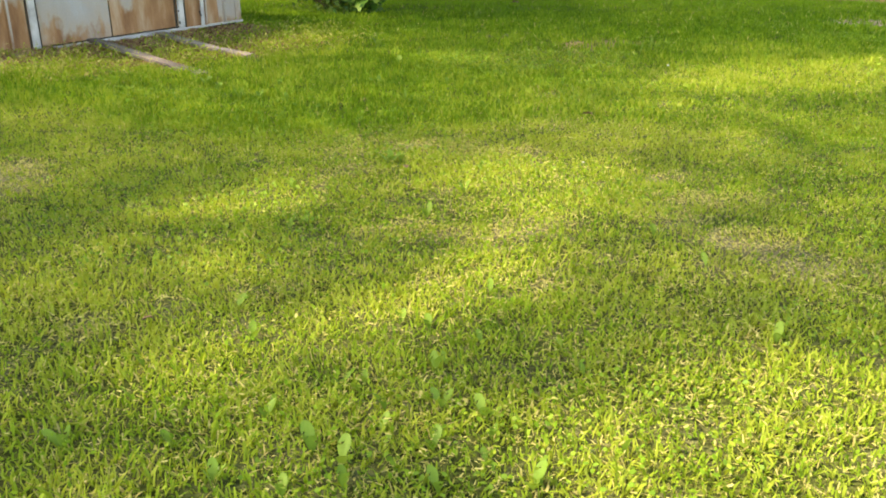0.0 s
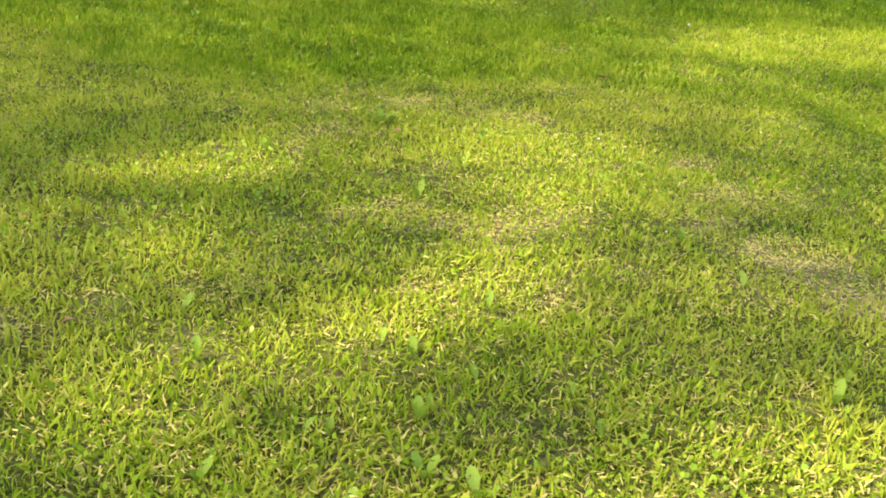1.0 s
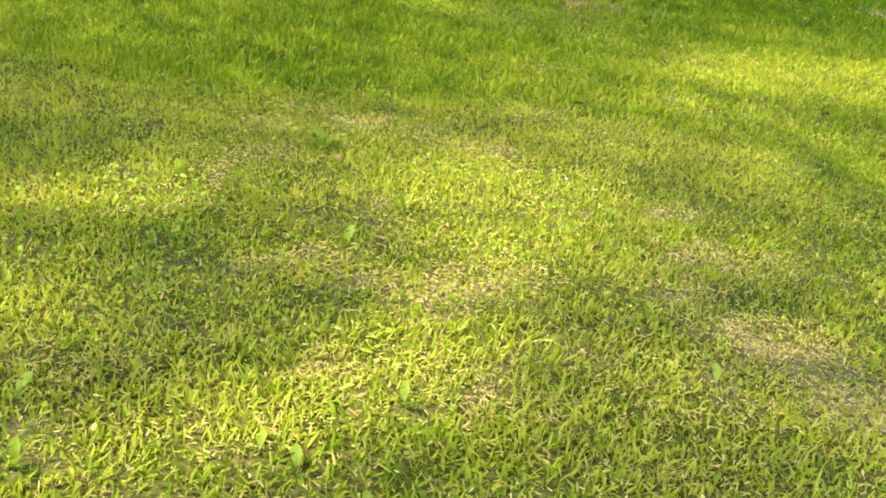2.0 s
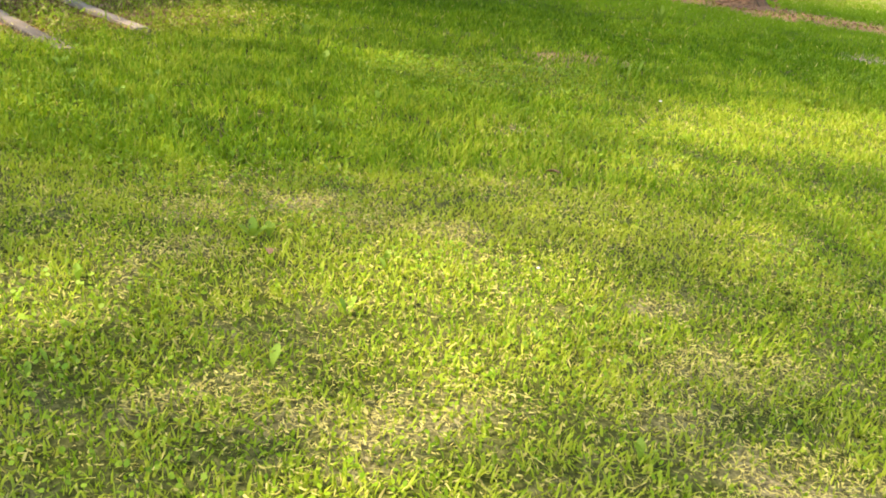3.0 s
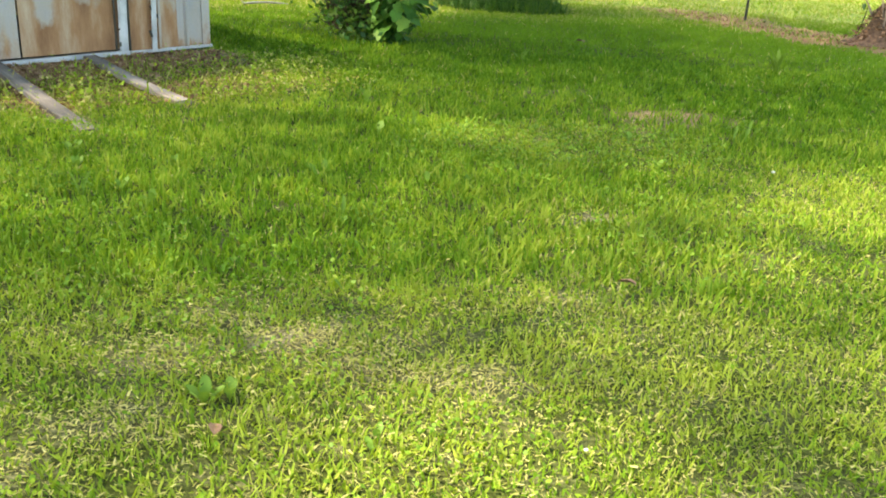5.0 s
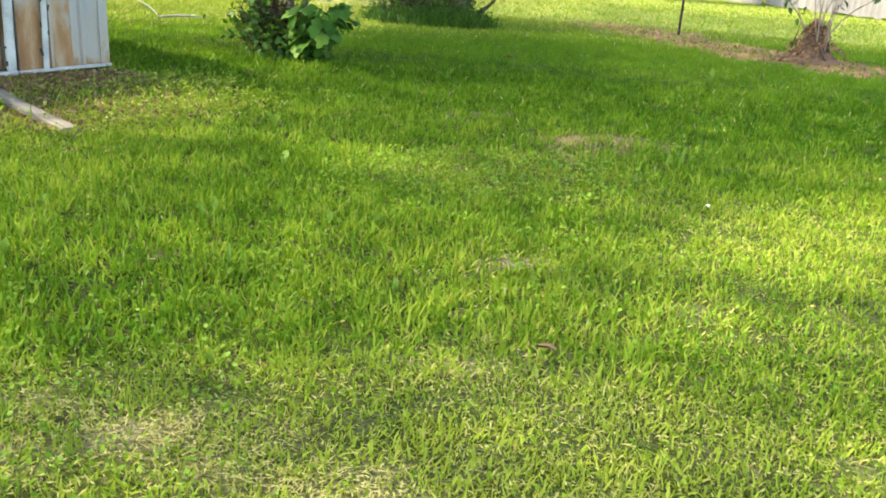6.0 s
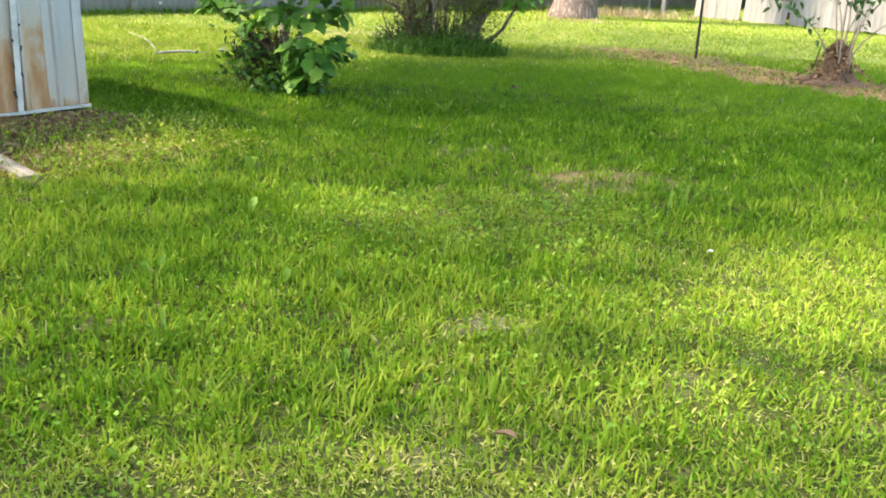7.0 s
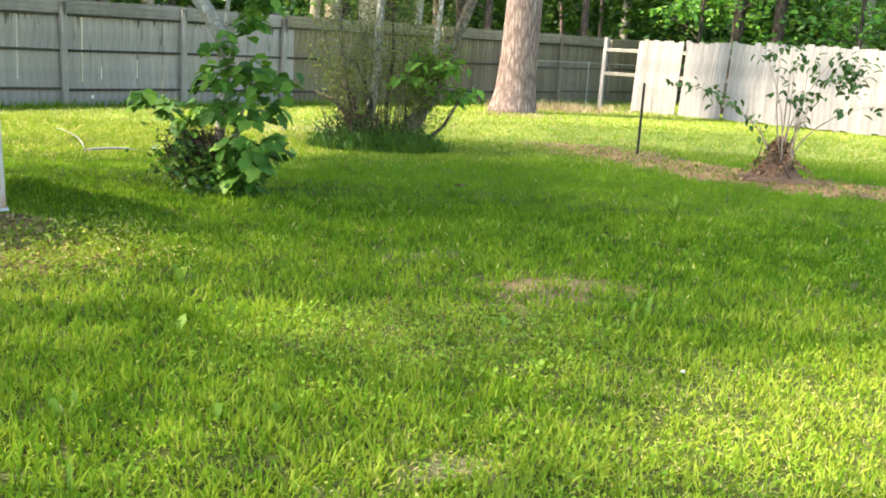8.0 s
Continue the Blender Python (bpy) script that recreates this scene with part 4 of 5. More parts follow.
def build_shrub():
    sh = empty("multi_stem_shrub", pose(-0.35, 17.2, 0), "many-stemmed shrub with thin feathery leaves and a grassy foot", "shrub")
    r = random.Random(41)
    trunks = [([(-0.28, 0, -0.05), (-0.2, 0, 0.5), (-0.13, 0, 1.0), (-0.12, 0, 1.6), (-0.10, 0, 2.4)], [0.09, 0.066, 0.058, 0.054, 0.046]),
              ([(0.30, 0, -0.05), (0.38, 0, 0.35), (0.62, 0, 0.7), (0.85, 0, 1.35), (1.12, 0, 2.1), (1.3, 0, 2.6)], [0.13, 0.11, 0.07, 0.075, 0.07, 0.05]),
              ([(0.5, 0, 0.5), (0.6, 0, 0.95), (0.66, 0.05, 1.6), (0.7, 0.05, 2.3)], [0.05, 0.045, 0.04, 0.03]),
              ([(0.25, 0.05, 0), (0.27, 0.05, 0.5), (0.22, 0.05, 0.95)], [0.025, 0.022, 0.015]),
              ([(-0.45, 0, 0), (-0.5, 0, 0.6), (-0.62, 0, 1.3), (-0.66, 0, 2.1)], [0.035, 0.03, 0.022, 0.014]),
              ([(0.6, 0, 0.15), (0.8, 0, 0.35), (1.02, 0, 0.75), (1.2, 0, 0.95)], [0.03, 0.024, 0.018, 0.01]),
              ([(-0.30, -0.1, 0), (-0.42, -0.1, 0.35), (-0.66, -0.1, 0.6), (-0.95, -0.1, 0.72)], [0.06, 0.05, 0.03, 0.012]),
              ([(-0.24, -0.12, 0), (-0.34, -0.12, 0.34), (-0.42, -0.1, 0.62), (-0.68, -0.1, 1.02)], [0.07, 0.055, 0.03, 0.01]),
              ([(-0.15, -0.1, 0), (-0.22, -0.1, 0.36), (-0.18, -0.1, 0.62), (-0.42, -0.05, 1.15)], [0.06, 0.05, 0.026, 0.01]),
              ([(0.05, -0.05, 0), (0.02, -0.05, 0.5), (0.08, 0, 1.2), (0.05, 0, 1.9)], [0.03, 0.025, 0.02, 0.012])]
    for i, (pts, rad) in enumerate(trunks):
        bm = bmesh.new()
        tube(bm, pts, rad, 10, 0.12, i)
        part("stem", bm, GREY_BARK if i in (0, 2) else DARK_BARK2 if i < 6 else DARK_BARK, sh, "", True)
    tips = []
    for i in range(80):
        x = r.uniform(-0.85, 0.8)
        p = Vector((x * 0.55, r.uniform(-0.25, 0.25), 0.05))
        q = Vector((x * 1.15 + r.gauss(0, 0.12), r.uniform(-0.5, 0.5), r.uniform(0.5, 2.3)))
        pts = curve_points(p, q, (r.gauss(0, 0.08), r.gauss(0, 0.08), 0.05), 5)
        bm = bmesh.new()
        tube(bm, pts, [0.007, 0.006, 0.004, 0.003, 0.002], 4)
        part("twig", bm, DARK_BARK2, sh)
        tips += [pts[2], pts[3], pts[4]]
    bm = bmesh.new()
    for i in range(150):
        p = Vector((r.gauss(-0.28, 0.16), r.gauss(-0.12, 0.12), r.uniform(0, 0.1)))
        q = p + Vector((max(-0.35, min(0.35, r.gauss(-0.05, 0.18))), r.gauss(-0.04, 0.12), r.uniform(0.1, 0.55)))
        tube(bm, curve_points(p, q, (r.gauss(0, 0.08), r.gauss(0, 0.08), r.uniform(0.0, 0.12)), 4), [0.009, 0.008, 0.006, 0.003], 4)
    tagged(part("dead_brush", bm, TWIG, sh), "tangle of dead brown twigs at the foot", kind="stuff")
    t = np.array([list(p) for p in tips])
    k = rng.integers(0, len(t), 11000)
    c = t[k] + rng.normal(size=(11000, 3)) * np.array([0.13, 0.12, 0.12])
    tagged(soup("foliage", leaf_cards(c, rng.uniform(0.03, 0.065, 11000), 0.6), rng.random(11000), 4, LEAF_FACES, SHRUB_LEAF, sh), "sparse yellow-green feathery leaves", kind="stuff")
    n = 260
    blobs = np.array([(0.55, -0.1, 1.05), (0.75, -0.1, 1.12), (0.35, -0.1, 0.95), (0.62, -0.1, 1.2), (0.5, -0.1, 1.15), (0.95, -0.1, 0.78)])
    c = blobs[rng.integers(0, 6, n)] + rng.normal(size=(n, 3)) * np.array([0.15, 0.16, 0.065])
    first = None
    for p in c:
        m = blob_leaf_pose(Vector(p), r.uniform(0.11, 0.20), r, (r.uniform(-1, 1), r.uniform(-1, 0.4)))
        if first is None:
            first = lobed_leaf("leaf", BRIGHT_LEAF, sh, [(0, 0), (0.16, 0.12), (0.28, 0.36), (0.23, 0.66), (0.1, 0.88), (0, 1.0), (-0.1, 0.88), (-0.23, 0.66), (-0.28, 0.36), (-0.16, 0.12)], 0.3, 0.3)
            first.matrix_local = m
        else:
            share(first, "leaf", m, sh)
    n = 4600
    a, q = rng.uniform(0, 6.283, n), np.sqrt(rng.random(n))
    c = np.stack([-0.08 + 0.86 * q * np.cos(a) + rng.normal(0, 0.06, n), -0.15 + 0.5 * q * np.sin(a), np.abs(rng.normal(0, 0.25, n)) * (1.15 - 0.7 * q)], axis=1)
    tagged(soup("undergrowth", leaf_cards(c, rng.uniform(0.035, 0.08, n), 0.6), rng.random(n) * 0.5, 4, LEAF_FACES, CROWN, sh), "dark green grassy foot of the shrub", kind="stuff")


BRIGHT_LEAF = leafy("bright_leaf", [(0.0, (0.06, 0.16, 0.02)), (0.5, (0.11, 0.25, 0.035)), (1.0, (0.19, 0.34, 0.05))], 0.45, 0.5, 0.2, False)
DARK_BARK2 = make_bark("shrub_bark", (0.06, 0.05, 0.04), (0.22, 0.19, 0.16), 18.0, 0.4, 0.01)
build_shrub()


def build_stump():
    st = empty("sprouting_stump", pose(4.54, 15.9, 0), "dark rotten stump with thin sprouting stems and sparse leaves", "stump")
    r = random.Random(51)
    bm = bmesh.new()
    sides, rings = 22, [(0.44, 0.0), (0.28, 0.06), (0.20, 0.17), (0.14, 0.30), (0.09, 0.42), (0.05, 0.52)]
    prev = None
    for i, (rad, z) in enumerate(rings):
        ring = []
        for k in range(sides):
            a = 2 * math.pi * k / sides
            q = rad * (1 + 0.35 * (r.random() - 0.5) + 0.12 * math.sin(a * 5 + i))
            ring.append(bm.verts.new((q * math.cos(a), q * math.sin(a) * 0.8, z + (r.random() - 0.5) * 0.05)))
        if prev:
            for k in range(sides):
                bm.faces.new((prev[k], prev[(k + 1) % sides], ring[(k + 1) % sides], ring[k]))
        prev = ring
    bm.faces.new(prev)
    part("root_mound", bm, MULCH, st, "dark brown rotten root mound")
    n = 420
    a, rad = rng.uniform(0, 6.28, n), np.abs(rng.normal(0, 0.24, n))
    z = np.interp(rad, [0, 0.11, 0.24, 0.5, 2], [0.50, 0.42, 0.22, 0.03, 0.01])
    c = np.stack([rad * np.cos(a), rad * np.sin(a) * 0.8, z + 0.015], axis=1)
    tagged(soup("dead_leaves", leaf_cards(c, rng.uniform(0.04, 0.09, n), 0.8), rng.random(n) * 0.8, 4, LEAF_FACES, DRYLEAF, st), "brown dead leaves on the mound", kind="stuff")
    bm = bmesh.new()
    for i in range(70):
        a, rad = r.uniform(0, 6.28), abs(r.gauss(0, 0.11))
        p = Vector((rad * math.cos(a), rad * math.sin(a) * 0.8, 0.02))
        q = Vector((p.x * 0.6 + r.gauss(0, 0.06), p.y * 0.6, r.uniform(0.2, 0.56)))
        tube(bm, curve_points(p, q, (r.gauss(0, 0.03), 0, 0), 4), [0.009, 0.008, 0.006, 0.003], 4)
    tagged(part("dead_brush", bm, TWIG, st), "dead brown sprouts and roots", kind="stuff")
    ends = [(-0.28, 0.0, 1.45, 0.1), (-0.12, 0.0, 1.55, -0.06), (0.02, 0.0, 1.6, 0.0), (0.07, 0.05, 1.35, 0.02), (0.22, 0.0, 1.45, 0.05), (0.3, 0.0, 1.05, 0.02),
            (0.42, -0.05, 1.2, -0.06), (1.05, 0.0, 0.95, -0.16), (-0.3, 0.0, 0.75, -0.04), (0.15, 0.0, 1.0, 0.0), (-1.25, -0.05, 1.13, 0.2), (0.55, 0.1, 1.5, -0.1)]
    tips = []
    for i, (x, y, z, b) in enumerate(ends):
        bm = bmesh.new()
        pts = curve_points((r.uniform(-0.08, 0.12), r.uniform(-0.15, 0.05), 0.15), (x, y, z), (b, 0, 0.12 if abs(x) > 0.6 else 0), 7)
        tube(bm, pts, [0.011, 0.010, 0.009, 0.007, 0.006, 0.004, 0.003], 6)
        part("shoot", bm, PALE_TWIG, st, "", True)
        tips += [(pts[6], 5 if x < 0.9 else 2), (pts[5], 1 if abs(x) < 0.6 else 9 if x < 0 else 4), (pts[4], 1 if abs(x) < 0.6 else 11 if x < 0 else 0)]
    cs = []
    for p, n in tips:
        c = np.array(list(p)) + rng.normal(size=(n * 2, 3)) * np.array([0.10, 0.10, 0.035])
        cs.append(c)
    c = np.concatenate(cs)
    c2 = np.array([0.72, 0, 1.30]) + rng.normal(size=(120, 3)) * np.array([0.13, 0.13, 0.12])
    c = np.concatenate([c, c2])
    first = None
    for p in c:
        d = Vector((r.gauss(0, 1), r.gauss(0, 1), r.gauss(-0.45, 0.4))).normalized()
        x = d.cross(Vector((r.gauss(0, 0.4), r.gauss(0, 0.4), 1))).normalized()
        m = Matrix.Translation(Vector(p)) @ Matrix((x, d, x.cross(d))).transposed().to_4x4() @ Matrix.Scale(r.uniform(0.06, 0.125), 4)
        if first is None:
            first = lobed_leaf("leaf", STUMP_LEAF, st, [(0, 0), (0.16, 0.12), (0.27, 0.36), (0.22, 0.66), (0.1, 0.88), (0, 1.0), (-0.1, 0.88), (-0.22, 0.66), (-0.27, 0.36), (-0.16, 0.12)], 0.3, 0.3)
            first.matrix_local = m
        else:
            share(first, "leaf", m, st)


STUMP_LEAF = leafy("dark_sprout_leaf", [(0.0, (0.018, 0.045, 0.010)), (0.5, (0.04, 0.085, 0.02)), (1.0, (0.09, 0.15, 0.04))], 0.22, 0.5, 0.2, False)
PALE_TWIG = make_plain("pale_brown_stem", (0.22, 0.155, 0.12), 0.8, 0.3, 40)
build_stump()


def build_stake():
    bm = bmesh.new()
    board(bm, (0.034, 0.006, 1.12), pose(0, 0, -0.1), 0.001)
    board(bm, (0.006, 0.032, 1.12), pose(0, -0.018, -0.1), 0.001)
    for i in range(9):
        board(bm, (0.02, 0.012, 0.014), pose(0, 0.006, 0.12 + i * 0.09), 0.002)
    ob = part("fence_stake", bm, BLACK_IRON)
    ob.matrix_world = pose(3.21, 18.25, 0, 0, 1.0, 30)
    tagged(ob, "thin black iron fence stake driven into bare soil", "stake")


build_stake()


# ---- woods behind the fences, and unseen trees added to shade the lawn ----
def build_wood_tree(x, y, h, rad, seed, bark, lean=0.0, label="tall slender woodland tree behind the fence", low=2.2, leaves=900, leaf=None, layer=0.26):
    r = random.Random(seed)
    g = np.random.default_rng(seed)
    t = empty("woodland_tree", pose(x, y, 0), label, "tree", "woods behind the fence")
    bm = bmesh.new()
    pts = [(lean * z + 0.06 * math.sin(z * 0.7 + seed), 0.05 * math.cos(z * 0.5 + seed), z) for z in (-0.1, 0.4, 1.5, 3, 5, h * 0.75, h)]
    tube(bm, pts, [rad * q for q in (1.35, 1.1, 1.0, 0.92, 0.8, 0.55, 0.2)], 10, 0.12, seed)
    part("trunk", bm, bark, t, "", True)
    cs = []
    for i in range(14):
        a, z = r.uniform(0, 6.28), r.uniform(low, h)
        L = r.uniform(0.9, 2.2) * (1.15 - 0.5 * z / h)
        p = Vector((lean * z, 0, z))
        q = p + Vector((L * math.cos(a), L * math.sin(a), r.uniform(-0.2, 0.6)))
        lp = curve_points(p, q, (0, 0, 0.15), 4)
        bm = bmesh.new()
        tube(bm, lp, [rad * 0.35, rad * 0.22, rad * 0.12, 0.008], 5)
        part("limb", bm, bark, t)
        for k in range(3):
            c = np.array(list(lp[k + 1]))
            cs.append(c + g.normal(size=(leaves // 42, 3)) * np.array([0.42, 0.42, layer]))
    c = np.concatenate(cs)
    soup("crown", leaf_cards(c, g.uniform(0.10, 0.24, len(c)), 0.9, 0.3), g.random(len(c)) ** 1.7, 4, LEAF_FACES, leaf or CROWN, t)


def build_woods():
    r = random.Random(77)
    k = 0
    for i in range(30):
        s = -14 + 1.35 * i + r.uniform(-0.5, 0.5)
        off = r.uniform(2.0, 9.0)
        x, y = -6.73 + s * 0.7071 - off * 0.7071, 22.3 + s * 0.7071 + off * 0.7071
        bark = (GREY_BARK, DARK_BARK, PINE_BARK)[r.choice((0, 0, 1, 1, 2))]
        build_wood_tree(x, y, r.uniform(8, 13), r.uniform(0.07, 0.2), 100 + i, bark, r.uniform(-0.04, 0.04), low=r.choice((1.8, 2.4, 3.5)))
    for i in range(12):
        s = 2.0 + 1.3 * i + r.uniform(-0.5, 0.5)
        off = r.uniform(1.5, 8.0)
        x, y = 3.95 + s * 0.755 + off * 0.656, 30.1 - s * 0.656 + off * 0.755
        bark = (GREY_BARK, DARK_BARK)[r.choice((0, 1, 1))]
        build_wood_tree(x, y, r.uniform(7, 12), r.uniform(0.07, 0.22), 200 + i, bark, r.uniform(-0.04, 0.04), low=r.choice((1.5, 1.9, 2.4)), leaves=1000, leaf=FRESH if i % 3 == 0 else CROWN)
    for x, y, rad in ((-3.29, 28.5, 0.13), (-3.02, 29.2, 0.19), (-2.21, 29.0, 0.17), (-2.05, 30.0, 0.12)):
        k += 1
        build_wood_tree(x, y, r.uniform(9, 12), rad, 230 + k, TAN_BARK, r.uniform(-0.02, 0.02), "tall tree with sunlit tan bark behind the fence", low=8.0, leaves=300)
    for x, y, h in ((6.4, 30.9, 3.4), (9.6, 28.2, 3.4)):
        k += 1
        build_wood_tree(x, y, h, 0.05, 240 + k, DARK_BARK, 0.03, "young understorey tree with layered fresh green sprays", low=1.8, leaves=680, leaf=FRESH, layer=0.09)
    # thicket that closes the view between the trunks
    n = 62000
    s, off, z = rng.uniform(-18, 34, n), rng.uniform(6.5, 28, n), rng.uniform(0, 1, n) ** 0.9 * 6.0
    c = np.stack([-6.73 + s * 0.7071 - off * 0.7071, 22.3 + s * 0.7071 + off * 0.7071, z], axis=1)
    s, off = rng.uniform(-16, 26, n), rng.uniform(6, 24, n)
    c2 = np.stack([3.95 + s * 0.755 + off * 0.656, 30.1 - s * 0.656 + off * 0.755, rng.uniform(0, 1, n) ** 0.9 * 6.0], axis=1)
    c = np.concatenate([c, c2])
    m = 34000
    s, off = rng.uniform(-24, 60, m), rng.uniform(14, 40, m)
    far = np.stack([-6.73 + s * 0.7071 - off * 0.7071, 22.3 + s * 0.7071 + off * 0.7071, rng.uniform(0, 1, m) ** 1.6 * 13], axis=1)
    s, off = rng.uniform(-34, 40, m), rng.uniform(16, 36, m)
    far2 = np.stack([3.95 + s * 0.755 + off * 0.656, 30.1 - s * 0.656 + off * 0.755, rng.uniform(0, 1, m) ** 1.6 * 13], axis=1)
    far = np.concatenate([far, far2])
    # unseen leaf layer added overhead to darken the woods below
    k = 5500
    s, off = rng.uniform(-20, 50, k), rng.uniform(4.5, 24, k)
    high = np.stack([-6.73 + s * 0.7071 - off * 0.7071, 22.3 + s * 0.7071 + off * 0.7071, rng.uniform(6.3, 9.0, k)], axis=1)
    s, off = rng.uniform(-10, 40, k), rng.uniform(1.5, 22, k)
    high2 = np.stack([3.95 + s * 0.755 + off * 0.656, 30.1 - s * 0.656 + off * 0.755, rng.uniform(4.6, 9.0, k)], axis=1)
    far = np.concatenate([far, high, high2])
    tagged(soup("far_woods", leaf_cards(far, rng.uniform(0.6, 1.3, len(far)), 0.9), rng.random(len(far)) ** 3, 4, LEAF_FACES, CROWN), "deep green woods beyond the thicket, with unseen leaves overhead to shade it", "woods", "", "stuff")
    keep = value_noise(c[:, 0] + 40 + 0.6 * c[:, 2], c[:, 1] + 0.4 * c[:, 2], 1.1, 23) > 0.32
    c = c[keep]
    tagged(soup("thicket", leaf_cards(c, rng.uniform(0.12, 0.36, len(c)), 0.9), rng.random(len(c)) ** 5, 4, LEAF_FACES, CROWN), "dense green woodland thicket beyond the fences", "thicket", "", "stuff")


build_woods()


def build_shade_trees():
    """Unseen broad crowns added to shade the lawn, left open over the sun patches."""
    g = np.random.default_rng(17)
    trunks = [(-8.5, -2.0, 11), (-9.0, 3.0, 12), (-8.0, 7.5, 11), (-9.5, 13.0, 12)]
    flat = Vector((SUN.x, SUN.y, 0)) / SUN.z
    n_clump, per = 14500, 11
    gx, gy = g.uniform(-9, 9, n_clump), g.uniform(-3, 24.0, n_clump)
    h = g.uniform(5.0, 8.5, n_clump)
    c = np.repeat(np.stack([gx + flat.x * h, gy + flat.y * h, h], axis=1), per, axis=0) + g.normal(size=(n_clump * per, 3)) * 0.9
    px, py = c[:, 0] - flat.x * c[:, 2], c[:, 1] - flat.y * c[:, 2]
    lit = sunlit(px, py)
    dense = np.clip(0.52 + 0.06 * (py - 7.5), 0.51, 1.0)
    dense = np.where(py > 10.8, np.where(px < -2.0, 0.5, np.where((px < -0.9) & (py < 13.5), 0.45, np.where((px > -0.9) & (px < 1.2) & (py > 11.8), 0.9, 0.72))), dense)
    dense = np.where((px < -0.5) & (py > 5.3) & (py < 8.2), 0.58, dense)
    dense = np.where(py < 5.2, 0.61, dense)
    dense = np.where((px < 0.3) & (py > 4.4) & (py < 5.4), 0.5, dense)
    dense = np.where((px < -0.7) & (py < 5.5), 0.75, dense)
    dense = np.where((px > -0.4) & (py < 2.6), 0.62, dense)
    dense = np.where((px > 0.8) & (py < 2.6), 0.48, dense)
    dense = np.where((px < -1.0) & (py > 7.6) & (py < 11.0), 0.44, dense)
    dense = np.where((px > -2.2) & (px < -0.3) & (py > 8.7) & (py < 10.6), 0.38, dense)
    dense = np.where((px > -0.8) & (px < 0.1) & (py > 3.0) & (py < 4.6), 0.46, dense)
    dense = np.where((px > 1.0) & (py > 2.6) & (py < 4.4), 0.58, dense)
    c = c[(~lit | (g.random(len(c)) < np.where(py > 11, np.where(px > 2.0, 0.56, 0.34), np.where(inside(px, py, PATCHES[4]), np.where(py > 7.0, 0.12, 0.48), 0.06)))) & (g.random(len(c)) < dense)]
    qx, qy = c[:, 0] - flat.x * c[:, 2], c[:, 1] - flat.y * c[:, 2]
    shade = np.where((qx > -0.9) & (qx < 2.0) & (qy > 11.6) & (qy < 16.0), 1.3, 1.0)
    owner = np.argmin(np.stack([np.hypot(c[:, 0] - x, c[:, 1] - y) for x, y, _ in trunks]), axis=0)
    for i, (x, y, top) in enumerate(trunks):
        t = empty("shade_tree", pose(x, y, 0), "broad leafy tree, unseen, added to shade the lawn", "tree", "yard trees")
        bm = bmesh.new()
        tube(bm, [(0, 0, -0.1), (0, 0, 0.5), (0.05, 0.05, 2.5), (0.1, 0, 4.5), (0.1, 0, 7.5)], [0.34, 0.26, 0.22, 0.19, 0.08], 12, 0.1, i)
        part("trunk", bm, DARK_BARK, t, "", True)
        mine = c[owner == i] - np.array([x, y, 0])
        r = random.Random(300 + i)
        for k in range(9):
            q = mine[r.randrange(len(mine))] * 0.8
            bm = bmesh.new()
            tube(bm, curve_points((0.08, 0, r.uniform(2.8, 5.0)), q, (0, 0, 0.5), 5), [0.06, 0.045, 0.03, 0.02, 0.008], 5)
            part("limb", bm, DARK_BARK, t)
        size = rng.uniform(0.13, 0.22, len(mine)) * shade[owner == i]
        soup("crown", leaf_cards(mine, size, 1.0), rng.random(len(mine)), 4, LEAF_FACES, CROWN, t)


build_shade_trees()


# ---- grass ----
def scatter(y0, y1, density):
    """Points over the part of the lawn that the walk overlooks, between two depths."""
    half = 0.52 * (y1 + 1.2) + 1.6
    n = int(density * (y1 - y0) * 2 * half)
    x, y = rng.uniform(0.45 - half, 0.45 + half, n), rng.uniform(y0, y1, n)
    keep = (np.abs(x - 0.45) < 0.52 * (y + 1.2) + 0.6 + np.abs(rng.normal(0, 0.35, n))) & (rng.random(n) < (y - 0.6) / 0.6) & (y < 20.9 + (x + 6.345) * 1.139) & (y < 40)
    x, y = x[keep], y[keep]
    # not under the shed
    lx, ly = shed_local(x, y)
    keep = ~((lx < 0.02) & (lx > -SHED_W) & (ly > 0.0) & (ly < SHED_D))
    return x[keep], y[keep]


